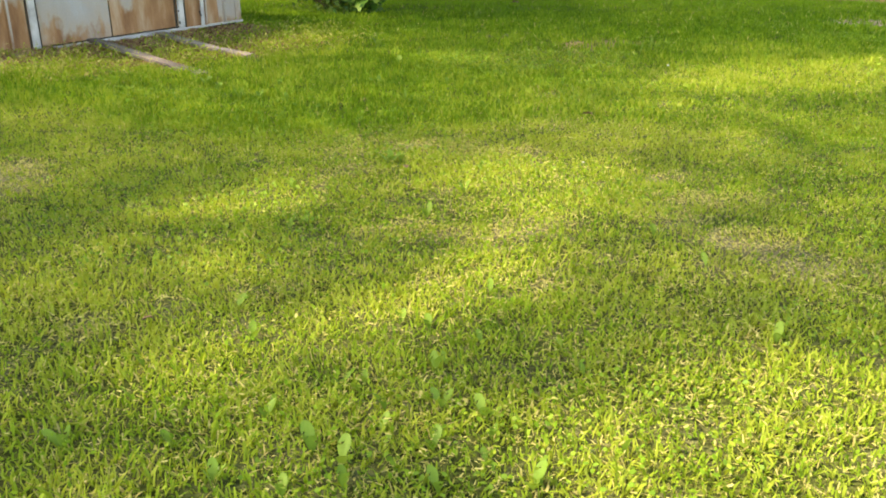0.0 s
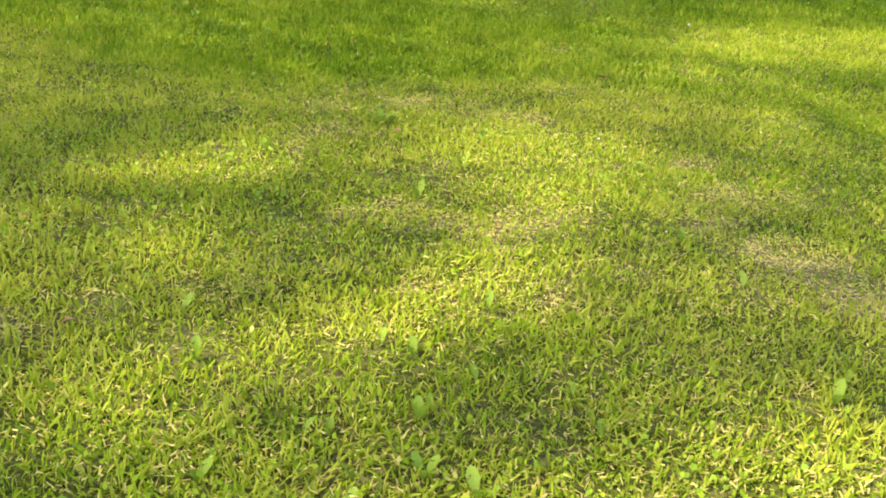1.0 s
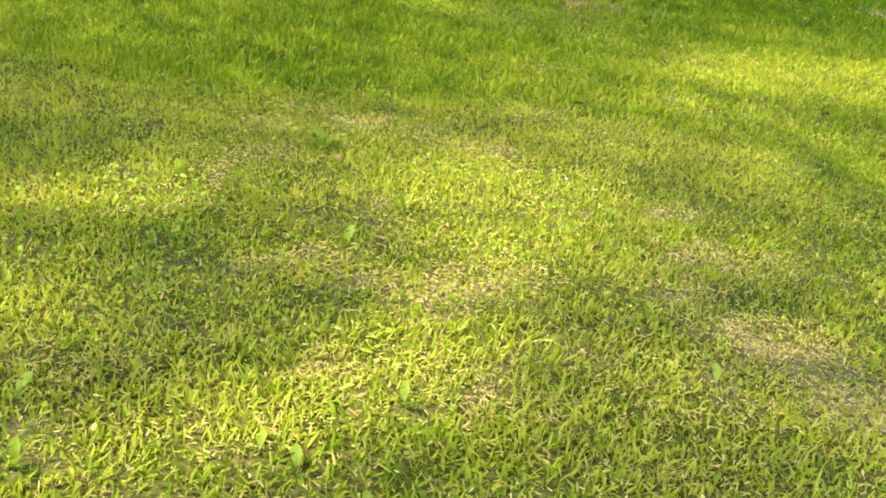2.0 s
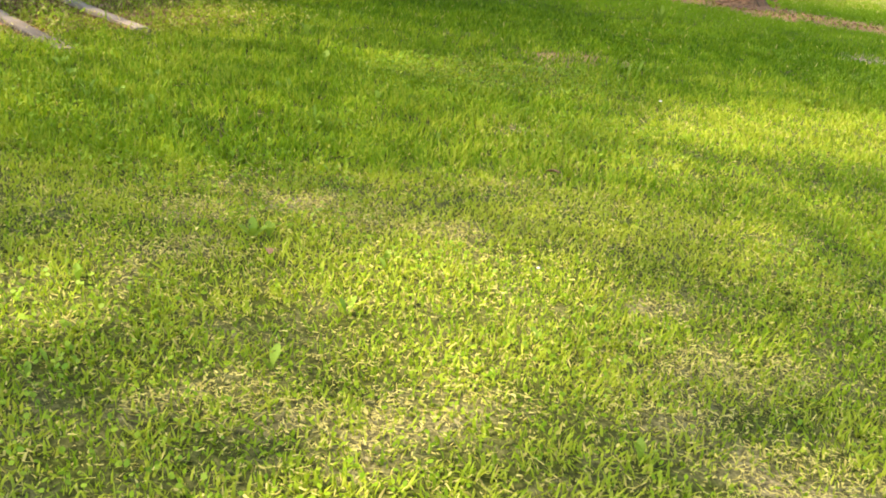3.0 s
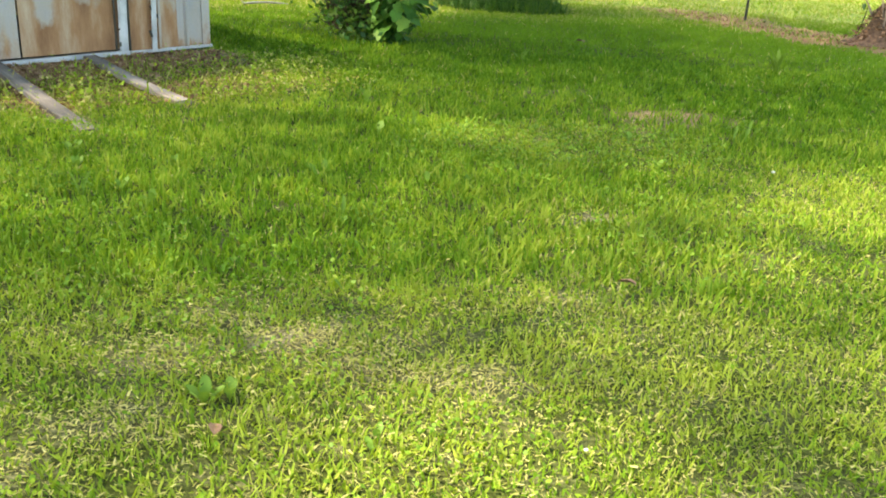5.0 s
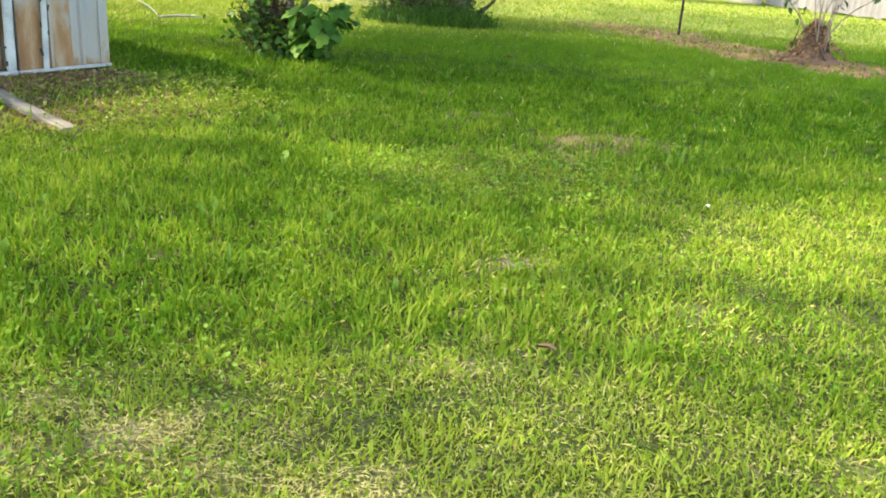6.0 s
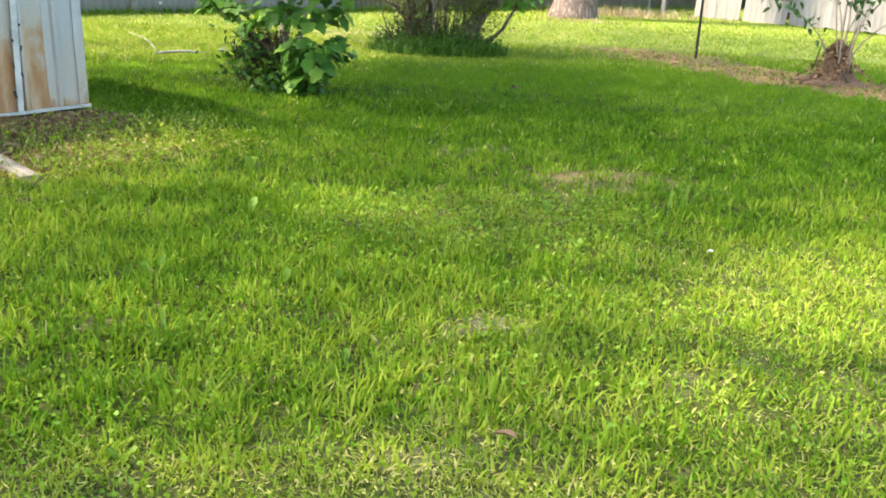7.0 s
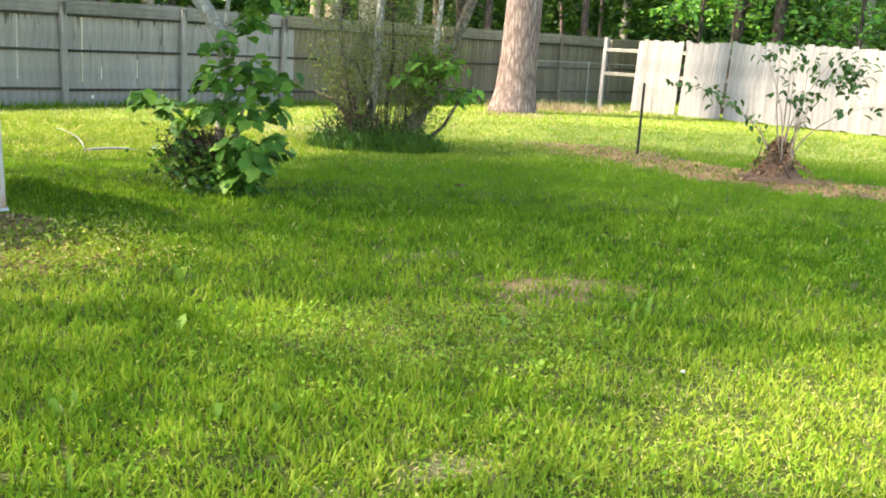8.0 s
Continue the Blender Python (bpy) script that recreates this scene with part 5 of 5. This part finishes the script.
def blades(x, y, length, width, lean, shape):
    """Grass blades: shape 2 broad with a blunt end, 1 tapering to a point, 0 a plain sliver."""
    n = len(x)
    a = rng.uniform(0, 2 * np.pi, n)
    d = np.stack([np.cos(a), np.sin(a), np.zeros(n)], axis=1)
    f = a + np.pi / 2 + rng.normal(0, 0.7, n)
    s = np.stack([np.cos(f), np.sin(f), rng.normal(0, 0.25, n)], axis=1)
    p = np.stack([x, y, ground_z(x, y) - 0.004], axis=1)
    up = np.array([0, 0, 1.0])
    L, W, B = length[:, None], width[:, None], lean[:, None]
    bow = B + rng.uniform(0.05, 0.45, n)[:, None]
    mid = p + (up * np.cos(B) + d * np.sin(B)) * L * 0.55
    tip = mid + (up * np.cos(bow) + d * np.sin(bow)) * L * 0.45
    if shape == 2:
        v = np.stack([p - s * W * 0.32, p + s * W * 0.32, mid + s * W * 0.5, mid - s * W * 0.5, tip + s * W * 0.24, tip - s * W * 0.24], axis=1)
        return v, 6, [(0, 1, 2, 3), (3, 2, 4, 5)]
    if shape == 1:
        v = np.stack([p - s * W * 0.4, p + s * W * 0.4, mid + s * W * 0.5, mid - s * W * 0.5, tip], axis=1)
        return v, 5, [(0, 1, 2, 3), (3, 2, 4)]
    v = np.stack([p - s * W * 0.5, p + s * W * 0.5, tip], axis=1)
    return v, 3, [(0, 1, 2)]


def build_grass():
    bands = [(0.6, 3.0, 8900, 2), (3.0, 5.8, 7300, 1), (5.8, 8.8, 4800, 1), (8.8, 12.5, 3000, 1), (12.5, 19.0, 2150, 0), (19.0, 36.0, 560, 0)]
    for y0, y1, dens, shape in bands:
        x, y = scatter(y0, y1, dens)
        bare, tall = bareness(x, y), tallness(x, y)
        clump = value_noise(x + 50, y + 50, 0.13, 41)
        big = value_noise(x + 50, y + 50, 0.8, 42)
        far = 5.0 < y0 < 12
        gap = value_noise(x + 50, y + 50, 0.03 + (0.008 if far else 0.004) * y0, 43) < (0.33 if far else 0.26)
        keep = rng.random(len(x)) > bare * 0.86 + (1 - tall) * 0.2 * (clump < 0.35) + (0.6 if far else 0.3) * gap * (y < 13)
        x, y, bare, tall, clump, big = (v[keep] for v in (x, y, bare, tall, clump, big))
        n = len(x)
        dist = np.clip(y / 8.0, 0.8, 4.0)
        length = (0.036 + 0.022 * tall) * rng.uniform(0.55, 1.4, n) * (0.65 + 0.7 * clump)
        length *= np.where(y > 12.5, 0.85, 1.0)
        width = (0.0064 + 0.0026 * tall) * rng.uniform(0.5, 1.4, n) * np.clip(dist, 1, None) ** 0.72
        lean = np.clip(rng.normal(0.70 - 0.15 * tall, 0.40, n), 0.03, 1.4)
        tone = np.clip(rng.normal(0.53 - 0.07 * tall, 0.22 if far else 0.13, n) + (big - 0.5) * 0.32 + (clump - 0.5) * 0.34 + (1 - tall) * 0.13 + 0.05 + np.where((x < -1.0) & (y > 8.6) & (y < 11), 0.16, 0), 0, 0.84)
        # darker blade tone put across the mid lawn, standing for tree shade
        shade_band = np.clip((y - 9.0) / 1.5, 0, 1) * np.clip((17.0 + 0.5 * np.clip(x, -4, 4) - y) / 2.0, 0, 1)
        tone = np.where(y > 13.5, np.clip(0.58 + (tone - 0.5) * 0.3, 0, 0.84), tone) - 0.20 * shade_band
        worn = 0.16 * np.clip(1.4 - np.hypot((x - 0.95) / 0.4, (y - 6.4) / 0.8), 0, 1)
        straw = rng.random(n) < 0.03 + worn + 0.19 * (1 - tall) + 0.25 * bare * (y < 7) + 0.34 * (y > 13.5) * (1 - shade_band)
        tone = np.where(straw, np.where(y > 13.5, rng.uniform(0.92, 0.98, n), rng.uniform(0.88, 1.0, n)), tone)
        lean = np.where(straw, np.clip(lean + 0.3, 0, 1.4), lean)
        length, width = np.where(straw & (y < 9), length * 0.75, length), np.where(straw & (y < 9), width * 0.85, width)
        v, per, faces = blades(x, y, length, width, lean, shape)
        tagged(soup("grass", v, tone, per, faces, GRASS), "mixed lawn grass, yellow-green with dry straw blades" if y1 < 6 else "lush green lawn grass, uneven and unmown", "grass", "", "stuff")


def build_outer_grass():
    """The rest of the yard beside and behind the walk."""
    for lim, n, w in ((11.0, 125000, 0.022), (26.0, 45000, 0.055)):
        x, y = rng.uniform(-lim, lim, n) + 0.5, rng.uniform(-lim * 0.8, 24.0, n)
        seen = (np.abs(x - 0.45) < 0.52 * (y + 1.2) + 0.7 + rng.normal(0, 0.3, n)) & (y > 1.0)
        inner = (np.abs(x - 0.5) < 11) & (y > -8.8) if lim > 20 else np.zeros(n, bool)
        keep = ~seen & ~inner & (y < 20.9 + (x + 6.345) * 1.139) & ~((x < -1.9) & (x > -6.5) & (y > 8) & (y < 15)) & (rng.random(n) > bareness(x, y))
        x, y = x[keep], y[keep]
        n = len(x)
        tone = np.clip(rng.normal(0.5, 0.17, n) + (value_noise(x + 50, y + 50, 0.8, 42) - 0.5) * 0.3, 0, 0.84)
        tone = np.where(rng.random(n) < 0.08, rng.uniform(0.86, 1.0, n), tone)
        v, per, faces = blades(x, y, rng.uniform(0.04, 0.085, n) * (1 if w < 0.02 else 1.5), w * rng.uniform(0.6, 1.4, n), np.clip(rng.normal(0.8, 0.3, n), 0.05, 1.1), 0)
        tagged(soup("grass", v, tone, per, faces, GRASS), "mixed green lawn grass round the yard", "grass", "", "stuff")


build_grass()
build_outer_grass()


def build_clover():
    x, y = scatter(0.6, 11.5, 1500)
    w = value_noise(x + 9, y + 9, 0.5, 51)
    cl = np.hypot((x - 0.85) / 0.9, (y - 8.4) / 0.6) < 1
    keep = (rng.random(len(x)) < np.clip((w - 0.5) * 1.2, 0, 0.4) + 0.8 * cl) & (bareness(x, y) < 0.4)
    x, y = x[keep], y[keep]
    n = len(x)
    h = 0.02 + 0.03 * rng.random(n) + 0.035 * tallness(x, y)
    size = rng.uniform(0.004, 0.0085, n) * np.where(np.hypot((x - 0.85) / 0.9, (y - 8.4) / 0.6) < 1.2, 1.15, 1.0)
    c = np.stack([x, y, ground_z(x, y) + h], axis=1)
    nrm = unit(np.stack([rng.normal(0, 0.6, n), rng.normal(0, 0.6, n), np.ones(n)], axis=1))
    u = unit(np.cross(nrm, rng.normal(size=(n, 3))))
    w = np.cross(nrm, u)
    ring = [c + size[:, None] * (u * math.cos(k * math.pi / 3) * (1.25 if k % 3 == 0 else 1) + w * math.sin(k * math.pi / 3)) for k in range(6)]
    v = np.stack(ring, axis=1)
    soup_ob = soup("clover", v, rng.random(n), 6, [(0, 1, 2, 3), (0, 3, 4, 5)], CLOVER)
    tagged(soup_ob, "small round clover and creeping weed leaves in the lawn", "clover", "", "stuff")


build_clover()


def build_creeping_weeds():
    x, y = scatter(0.6, 9.0, 2600)
    w = value_noise(x + 31, y + 17, 0.42, 71)
    keep = (rng.random(len(x)) < np.clip((w - 0.3) * 1.0, 0.08, 0.5) * np.interp(y, [1.2, 4, 9], [1.0, 0.7, 0.3])) & (bareness(x, y) < 0.5)
    x, y = x[keep], y[keep]
    # ground cover before the shed door
    n2 = 12000
    lx, ly = rng.uniform(-3.3, 0.5, n2), -0.36 - rng.uniform(0, 1, n2) ** 0.9 * 1.35
    x2, y2 = shed_world(lx, ly)
    for (ax, ay), (bx, by) in RAMPS:
        t = np.clip(((x2 - ax) * (bx - ax) + (y2 - ay) * (by - ay)) / ((bx - ax) ** 2 + (by - ay) ** 2), 0, 1)
        off = np.hypot(x2 - ax - t * (bx - ax), y2 - ay - t * (by - ay)) > 0.10
        x2, y2 = x2[off], y2[off]
    thin = rng.random(len(x2)) < value_noise(x2 + 5, y2 + 5, 0.3, 81) * 1.3
    x2, y2 = x2[thin], y2[thin]
    n1, n2 = len(x), len(x2)
    x, y = np.concatenate([x, x2]), np.concatenate([y, y2])
    n = len(x)
    z = ground_z(x, y) + 0.02 + 0.035 * rng.random(n)
    z[n1:] += 0.16 * rng.random(n2) ** 2.5 - 0.02
    size = rng.uniform(0.010, 0.022, n)
    size[n1:] *= 1.55
    tone = rng.normal(0.5, 0.2, n)
    tone[n1:] = rng.uniform(0.5, 1.0, n2)
    c = np.stack([x, y, z], axis=1)
    d = unit(np.stack([rng.normal(size=n), rng.normal(size=n), rng.normal(0.5, 0.45, n)], axis=1))
    u = unit(np.cross(d, np.stack([rng.normal(0, 0.4, n), rng.normal(0, 0.4, n), np.ones(n)], axis=1)))
    s = size[:, None]
    v = np.stack([c - d * s * 0.5, c + u * s * 0.24 - d * s * 0.12, c + u * s * 0.26 + d * s * 0.16, c + d * s * 0.5, c - u * s * 0.26 + d * s * 0.16, c - u * s * 0.24 - d * s * 0.12], axis=1)
    tagged(soup("creeping_weeds", v, np.clip(tone, 0, 0.98), 6, [(0, 1, 2, 3), (0, 3, 4, 5)], GRASS), "small broad-leaved weeds creeping through the lawn", "weeds", "", "stuff")


build_creeping_weeds()


def build_thatch():
    x, y = scatter(0.6, 10.0, 2600)
    tall, bare = tallness(x, y), bareness(x, y)
    w = value_noise(x + 3, y + 7, 0.3, 61)
    keep = rng.random(len(x)) < np.clip(0.5 * (1 - tall) * w * 1.6 + bare * (y < 8.8), 0.03, 1)
    x, y = x[keep], y[keep]
    x2, y2 = scatter(2.2, 5.6, 6500)
    keep = rng.random(len(x2)) < np.clip(bareness(x2, y2) * 1.7 - 0.15, 0, 1)
    x, y = np.concatenate([x, x2[keep]]), np.concatenate([y, y2[keep]])
    n = len(x)
    a = rng.uniform(0, 6.283, n)
    d = np.stack([np.cos(a), np.sin(a), rng.normal(0, 0.15, n)], axis=1)
    s = np.stack([-np.sin(a), np.cos(a), rng.normal(0, 0.3, n)], axis=1)
    c = np.stack([x, y, ground_z(x, y) + 0.008 + 0.03 * rng.random(n)], axis=1)
    L, W = rng.uniform(0.004, 0.012, n)[:, None], rng.uniform(0.0010, 0.0029, n)[:, None]
    v = np.stack([c - d * L - s * W, c - d * L + s * W, c + d * L + s * W * 0.4, c + d * L - s * W * 0.4], axis=1)
    tagged(soup("dry_thatch", v, rng.uniform(0.89, 1.0, n), 4, [(0, 1, 2, 3)], GRASS), "pale dry straw lying flat in the short lawn", "thatch", "", "stuff")


build_thatch()


def build_litter():
    n = 1200
    t = rng.uniform(0, len(STRIP) - 1.001, n)
    i = t.astype(int)
    p = np.array(STRIP)
    q = p[i] + (p[i + 1] - p[i]) * (t - i)[:, None] + rng.normal(size=(n, 2)) * np.array([0.35, 0.42])
    # and before the shed door
    lx, ly = rng.uniform(-3.2, 0.3, 3400), -rng.uniform(0, 1, 3400) ** 1.2 * 1.5
    q = np.concatenate([q, np.stack(shed_world(lx, ly), axis=1)])
    n = len(q)
    c = np.stack([q[:, 0], q[:, 1], ground_z(q[:, 0], q[:, 1]) + 0.012], axis=1)
    tagged(soup("leaf_litter", leaf_cards(c, rng.uniform(0.03, 0.065, n), 0.8), rng.random(n), 4, LEAF_FACES, DRYLEAF), "brown fallen leaves over the bare soil", "leaf litter", "", "stuff")


build_litter()


def build_rough_grass():
    """Uncut tufts along the fence foot and tan dead stalks beside the pine."""
    n = 5200
    s = rng.uniform(-7, 17, n)
    off = -np.abs(rng.normal(0, 0.16, n)) - 0.1
    c, q = math.cos(radians(FENCE_TURN)), math.sin(radians(FENCE_TURN))
    x, y = FENCE_AT[0] + s * c - off * q, FENCE_AT[1] + s * q + off * c
    tone = np.clip(rng.normal(0.25, 0.15, n), 0, 0.7)
    v, per, faces = blades(x, y, rng.uniform(0.08, 0.22, n), rng.uniform(0.012, 0.022, n), np.clip(rng.normal(0.4, 0.2, n), 0, 1), 0)
    tagged(soup("rough_grass", v, tone, per, faces, GRASS), "uncut dark grass along the foot of the fence", "grass", "", "stuff")
    for cx, cy, rx, ry, n, top in ((-0.40, 16.95, 0.9, 0.5, 4200, 0.46), (-1.35, 12.5, 0.5, 0.32, 900, 0.17)):
        a, q = rng.uniform(0, 6.283, n), np.sqrt(rng.random(n))
        x, y = cx + rx * q * np.cos(a) + rng.normal(0, 0.07, n), cy + ry * q * np.sin(a)
        v, per, faces = blades(x, y, rng.uniform(0.3, 1.0, n) * top * (1.1 - 0.6 * q), rng.uniform(0.007, 0.015, n), np.clip(rng.normal(0.45, 0.3, n), 0, 1.2), 1)
        tagged(soup("rough_grass", v, np.clip(rng.normal(0.4, 0.25, n), 0, 1), per, faces, CROWN), "uncut dark grass and ferny weeds under the bushes", "grass", "", "stuff")
    n = 900
    x, y = shed_world(rng.uniform(-3.2, 0.3, n), -0.2 - rng.random(n) * 1.2)
    k = value_noise(x + 5, y + 5, 0.25, 82) > 0.5
    x, y = x[k], y[k]
    n = len(x)
    v, per, faces = blades(x, y, rng.uniform(0.05, 0.15, n), rng.uniform(0.006, 0.012, n), np.clip(rng.normal(0.4, 0.3, n), 0, 1.2), 1)
    tagged(soup("rough_grass", v, rng.uniform(0.55, 1.0, n), per, faces, GRASS), "yellowing grass tufts before the shed door", "grass", "", "stuff")
    n = 1500
    x, y = rng.normal(2.7, 0.9, n), rng.normal(28.2, 0.6, n)
    x[:250], y[:250] = rng.normal(1.62, 0.5, 250), rng.normal(25.0, 0.25, 250)
    tall = rng.uniform(0.06, 0.30, n)
    tall[:250] *= 0.5
    v, per, faces = blades(x, y, tall, rng.uniform(0.014, 0.03, n), np.clip(rng.normal(0.35, 0.2, n), 0, 1), 0)
    tagged(soup("dead_stalks", v, rng.random(n), per, faces, STRAW), "tan dead stalks by the pine and gate post", "grass", "", "stuff")


build_rough_grass()


# ---- broad-leaved weeds, one by one ----
BLADE_OUTLINE = [(0, 0.0), (0.03, 0.1), (0.08, 0.22), (0.14, 0.36), (0.19, 0.5), (0.215, 0.62), (0.205, 0.76), (0.13, 0.92), (0.0, 1.0), (-0.12, 0.93), (-0.19, 0.78), (-0.215, 0.64), (-0.20, 0.52), (-0.15, 0.38), (-0.085, 0.24), (-0.035, 0.12)]
weed_mesh = []


def weed_leaf(parent, m):
    if not weed_mesh:
        n = len(BLADE_OUTLINE)
        verts = [(0, 0.4, -0.01), (0, 0.75, -0.04)]
        for x, y in BLADE_OUTLINE:
            verts.append((x, y, abs(x) * 0.25 + 0.3 * y * (1 - y) + 0.02 * math.sin(y * 21)))
        verts[0], verts[1] = (0, 0.4, 0.055), (0, 0.75, 0.035)
        faces = [(0 if BLADE_OUTLINE[i][1] + BLADE_OUTLINE[(i + 1) % n][1] < 1.2 else 1, 2 + i, 2 + (i + 1) % n) for i in range(n)]
        faces += [(0, 7, 1), (0, 1, 14)]
        ob = obj("leaf", verts, faces, WEED, parent, smooth=True)
        ob.matrix_local = m
        weed_mesh.append(ob)
    else:
        share(weed_mesh[0], "leaf", m, parent)


def build_weed(x, y, size, n, seed, upright=0.9, label="broad-leaved lawn weed with pale green upright leaves"):
    r = random.Random(seed)
    w = empty("lawn_weed", pose(x, y, float(ground_z(np.array([x]), np.array([y]))[0])), label, "weed", "broad-leaved weeds")
    a0 = r.uniform(0, 360) if n > 2 else r.choice((0, 180)) + r.uniform(-40, 40)
    for i in range(n):
        s = size * r.uniform(0.85, 1.15) * (1.06 if y < 3 else 1.0)
        m = pose(0, 0, 0, 0, 0, a0 + 360 * i / n + r.uniform(-30, 30)) @ pose(0, 0.005, 0, r.uniform(45, 85) * upright, 0, 0) @ Matrix.Diagonal((s * (0.95 if size < 0.125 else 0.36), s, s, 1))
        weed_leaf(w, m)


WEEDS = [  # x, y, leaf length, leaves
    (-0.65, 2.17, 0.075, 1), (-0.62, 1.97, 0.062, 1), (0.11, 1.92, 0.085, 1), (0.02, 1.64, 0.095, 2), (-0.06, 1.69, 0.08, 2), (0.10, 1.81, 0.055, 1), (0.23, 2.19, 0.07, 2), (0.26, 2.24, 0.045, 2), (0.26, 1.96, 0.06, 3), (0.25, 1.73, 0.06, 2),
    (0.38, 1.90, 0.065, 3), (0.40, 1.80, 0.05, 2), (0.39, 1.67, 0.05, 2), (0.50, 1.57, 0.075, 2), (0.74, 1.74, 0.06, 1), (-0.43, 1.72, 0.055, 3), (0.04, 1.54, 0.06, 2), (-0.48, 2.62, 0.07, 1), (0.20, 2.50, 0.065, 2), (-0.04, 2.08, 0.045, 3),
    (0.03, 2.09, 0.045, 2), (0.37, 2.39, 0.045, 2), (-0.21, 1.93, 0.045, 2), (-0.22, 1.87, 0.055, 2), (-0.10, 1.50, 0.06, 2), (-0.28, 1.55, 0.06, 3), (1.32, 2.44, 0.07, 2), (-0.71, 1.70, 0.07, 3), (0.27, 1.54, 0.06, 2), (0.68, 2.17, 0.05, 1),
    (0.63, 2.36, 0.04, 2), (0.40, 2.82, 0.06, 2), (0.10, 2.56, 0.055, 2), (1.24, 3.13, 0.075, 1), (1.09, 3.46, 0.07, 3), (-0.37, 2.38, 0.06, 3), (0.12, 3.74, 0.075, 2), (0.28, 4.13, 0.06, 3), (-0.43, 3.61, 0.06, 3), (-0.46, 3.54, 0.05, 2),
    (0.88, 4.11, 0.05, 1), (0.37, 4.54, 0.055, 1), (-0.56, 4.14, 0.06, 3), (-0.13, 4.68, 0.075, 7), (-0.08, 4.73, 0.06, 5), (0.36, 4.61, 0.055, 2), (1.06, 4.37, 0.05, 3), (-1.02, 6.37, 0.075, 6), (-1.35, 6.37, 0.13, 2), (-1.25, 6.55, 0.07, 4),
    (0.48, 6.45, 0.06, 1), (-0.45, 7.18, 0.08, 1), (-0.19, 6.53, 0.13, 2), (0.02, 5.68, 0.06, 3), (0.05, 6.33, 0.08, 1), (-0.38, 8.22, 0.11, 1), (-0.24, 8.56, 0.15, 1), (-0.20, 8.52, 0.13, 1), (1.81, 8.80, 0.15, 1), (1.88, 8.81, 0.17, 1),
    (2.66, 12.28, 0.22, 9), (3.90, 12.45, 0.14, 2), (3.39, 12.78, 0.13, 3), (0.25, 11.9, 0.15, 4), (-0.48, 7.96, 0.075, 1), (-0.47, 7.10, 0.10, 1), (0.29, 7.26, 0.07, 4), (0.09, 7.17, 0.07, 2), (-0.66, 9.16, 0.12, 4), (1.29, 8.0, 0.09, 3),
    (1.15, 8.64, 0.10, 1), (-1.8, 7.15, 0.085, 5), (-1.62, 6.85, 0.07, 5), (-1.2, 7.05, 0.07, 4),
]
for i, (x, y, s, n) in enumerate(WEEDS):
    build_weed(x, y, s, n, 400 + i)


# ---- small things lying about ----
def build_bits():
    def leaf(x, y, s, rot, label):
        p = lobed_leaf("fallen_leaf", FALLEN, None, [(0, 0), (0.2, 0.15), (0.3, 0.45), (0.2, 0.8), (0, 1.0), (-0.2, 0.8), (-0.3, 0.45), (-0.2, 0.15)], 0.35, 0.5)
        p.matrix_world = pose(x, y, 0.045, 14, 10, rot) @ Matrix.Scale(s, 4)
        tagged(p, label, "leaf", "fallen leaves")
    leaf(-0.03, 4.48, 0.06, 20, "curled reddish-brown dead leaf in the grass")
    leaf(1.08, 5.91, 0.075, 70, "curled orange-brown dead leaf in the grass")
    leaf(-0.72, 2.48, 0.04, 120, "curled orange-brown dead leaf in the grass")
    leaf(0.82, 13.45, 0.12, 40, "pale tan dead leaf on the lawn")
    for x, y, s in ((1.92, 7.98, 0.012), (0.90, 4.63, 0.007)):
        bm = bmesh.new()
        bmesh.ops.create_icosphere(bm, subdivisions=2, radius=1.0)
        for v in bm.verts:
            v.co *= 1 + 0.25 * noise.noise(v.co * 1.7 + Vector((x, y, 0)))
        ob = part("pebble", bm, WHITE_BIT, smooth=True)
        ob.matrix_world = pose(x, y, 0.05) @ Matrix.Diagonal((s, s * 0.8, s * 0.55, 1))
        tagged(ob, "small white pebble lying in the grass", "pebble", "white pebbles")
    bm = bmesh.new()
    tube(bm, curve_points((-3.44, 14.66, 0.05), (-2.93, 14.92, 0.06), (0, 0.03, 0.015), 6), [0.009, 0.015, 0.014, 0.015, 0.011, 0.005], 7, 0.25, 5)
    ob = part("fallen_branch", bm, PALE_WOOD, smooth=True)
    tagged(ob, "bleached fallen branch lying on the sunny lawn", "branch", "fallen branches")
    bm = bmesh.new()
    tube(bm, curve_points((-4.72, 16.9, 0.05), (-3.44, 14.68, 0.06), (0.06, 0.05, 0.02), 7), [0.003, 0.005, 0.006, 0.007, 0.007, 0.007, 0.006], 6, 0.25, 6)
    ob = part("fallen_branch", bm, PALE_WOOD, smooth=True)
    tagged(ob, "thin bleached fallen branch on the sunny lawn", "branch", "fallen branches")


FALLEN = make_plain("dead_leaf_brown", (0.15, 0.085, 0.05), 0.8, 0.45, 60.0)
build_bits()
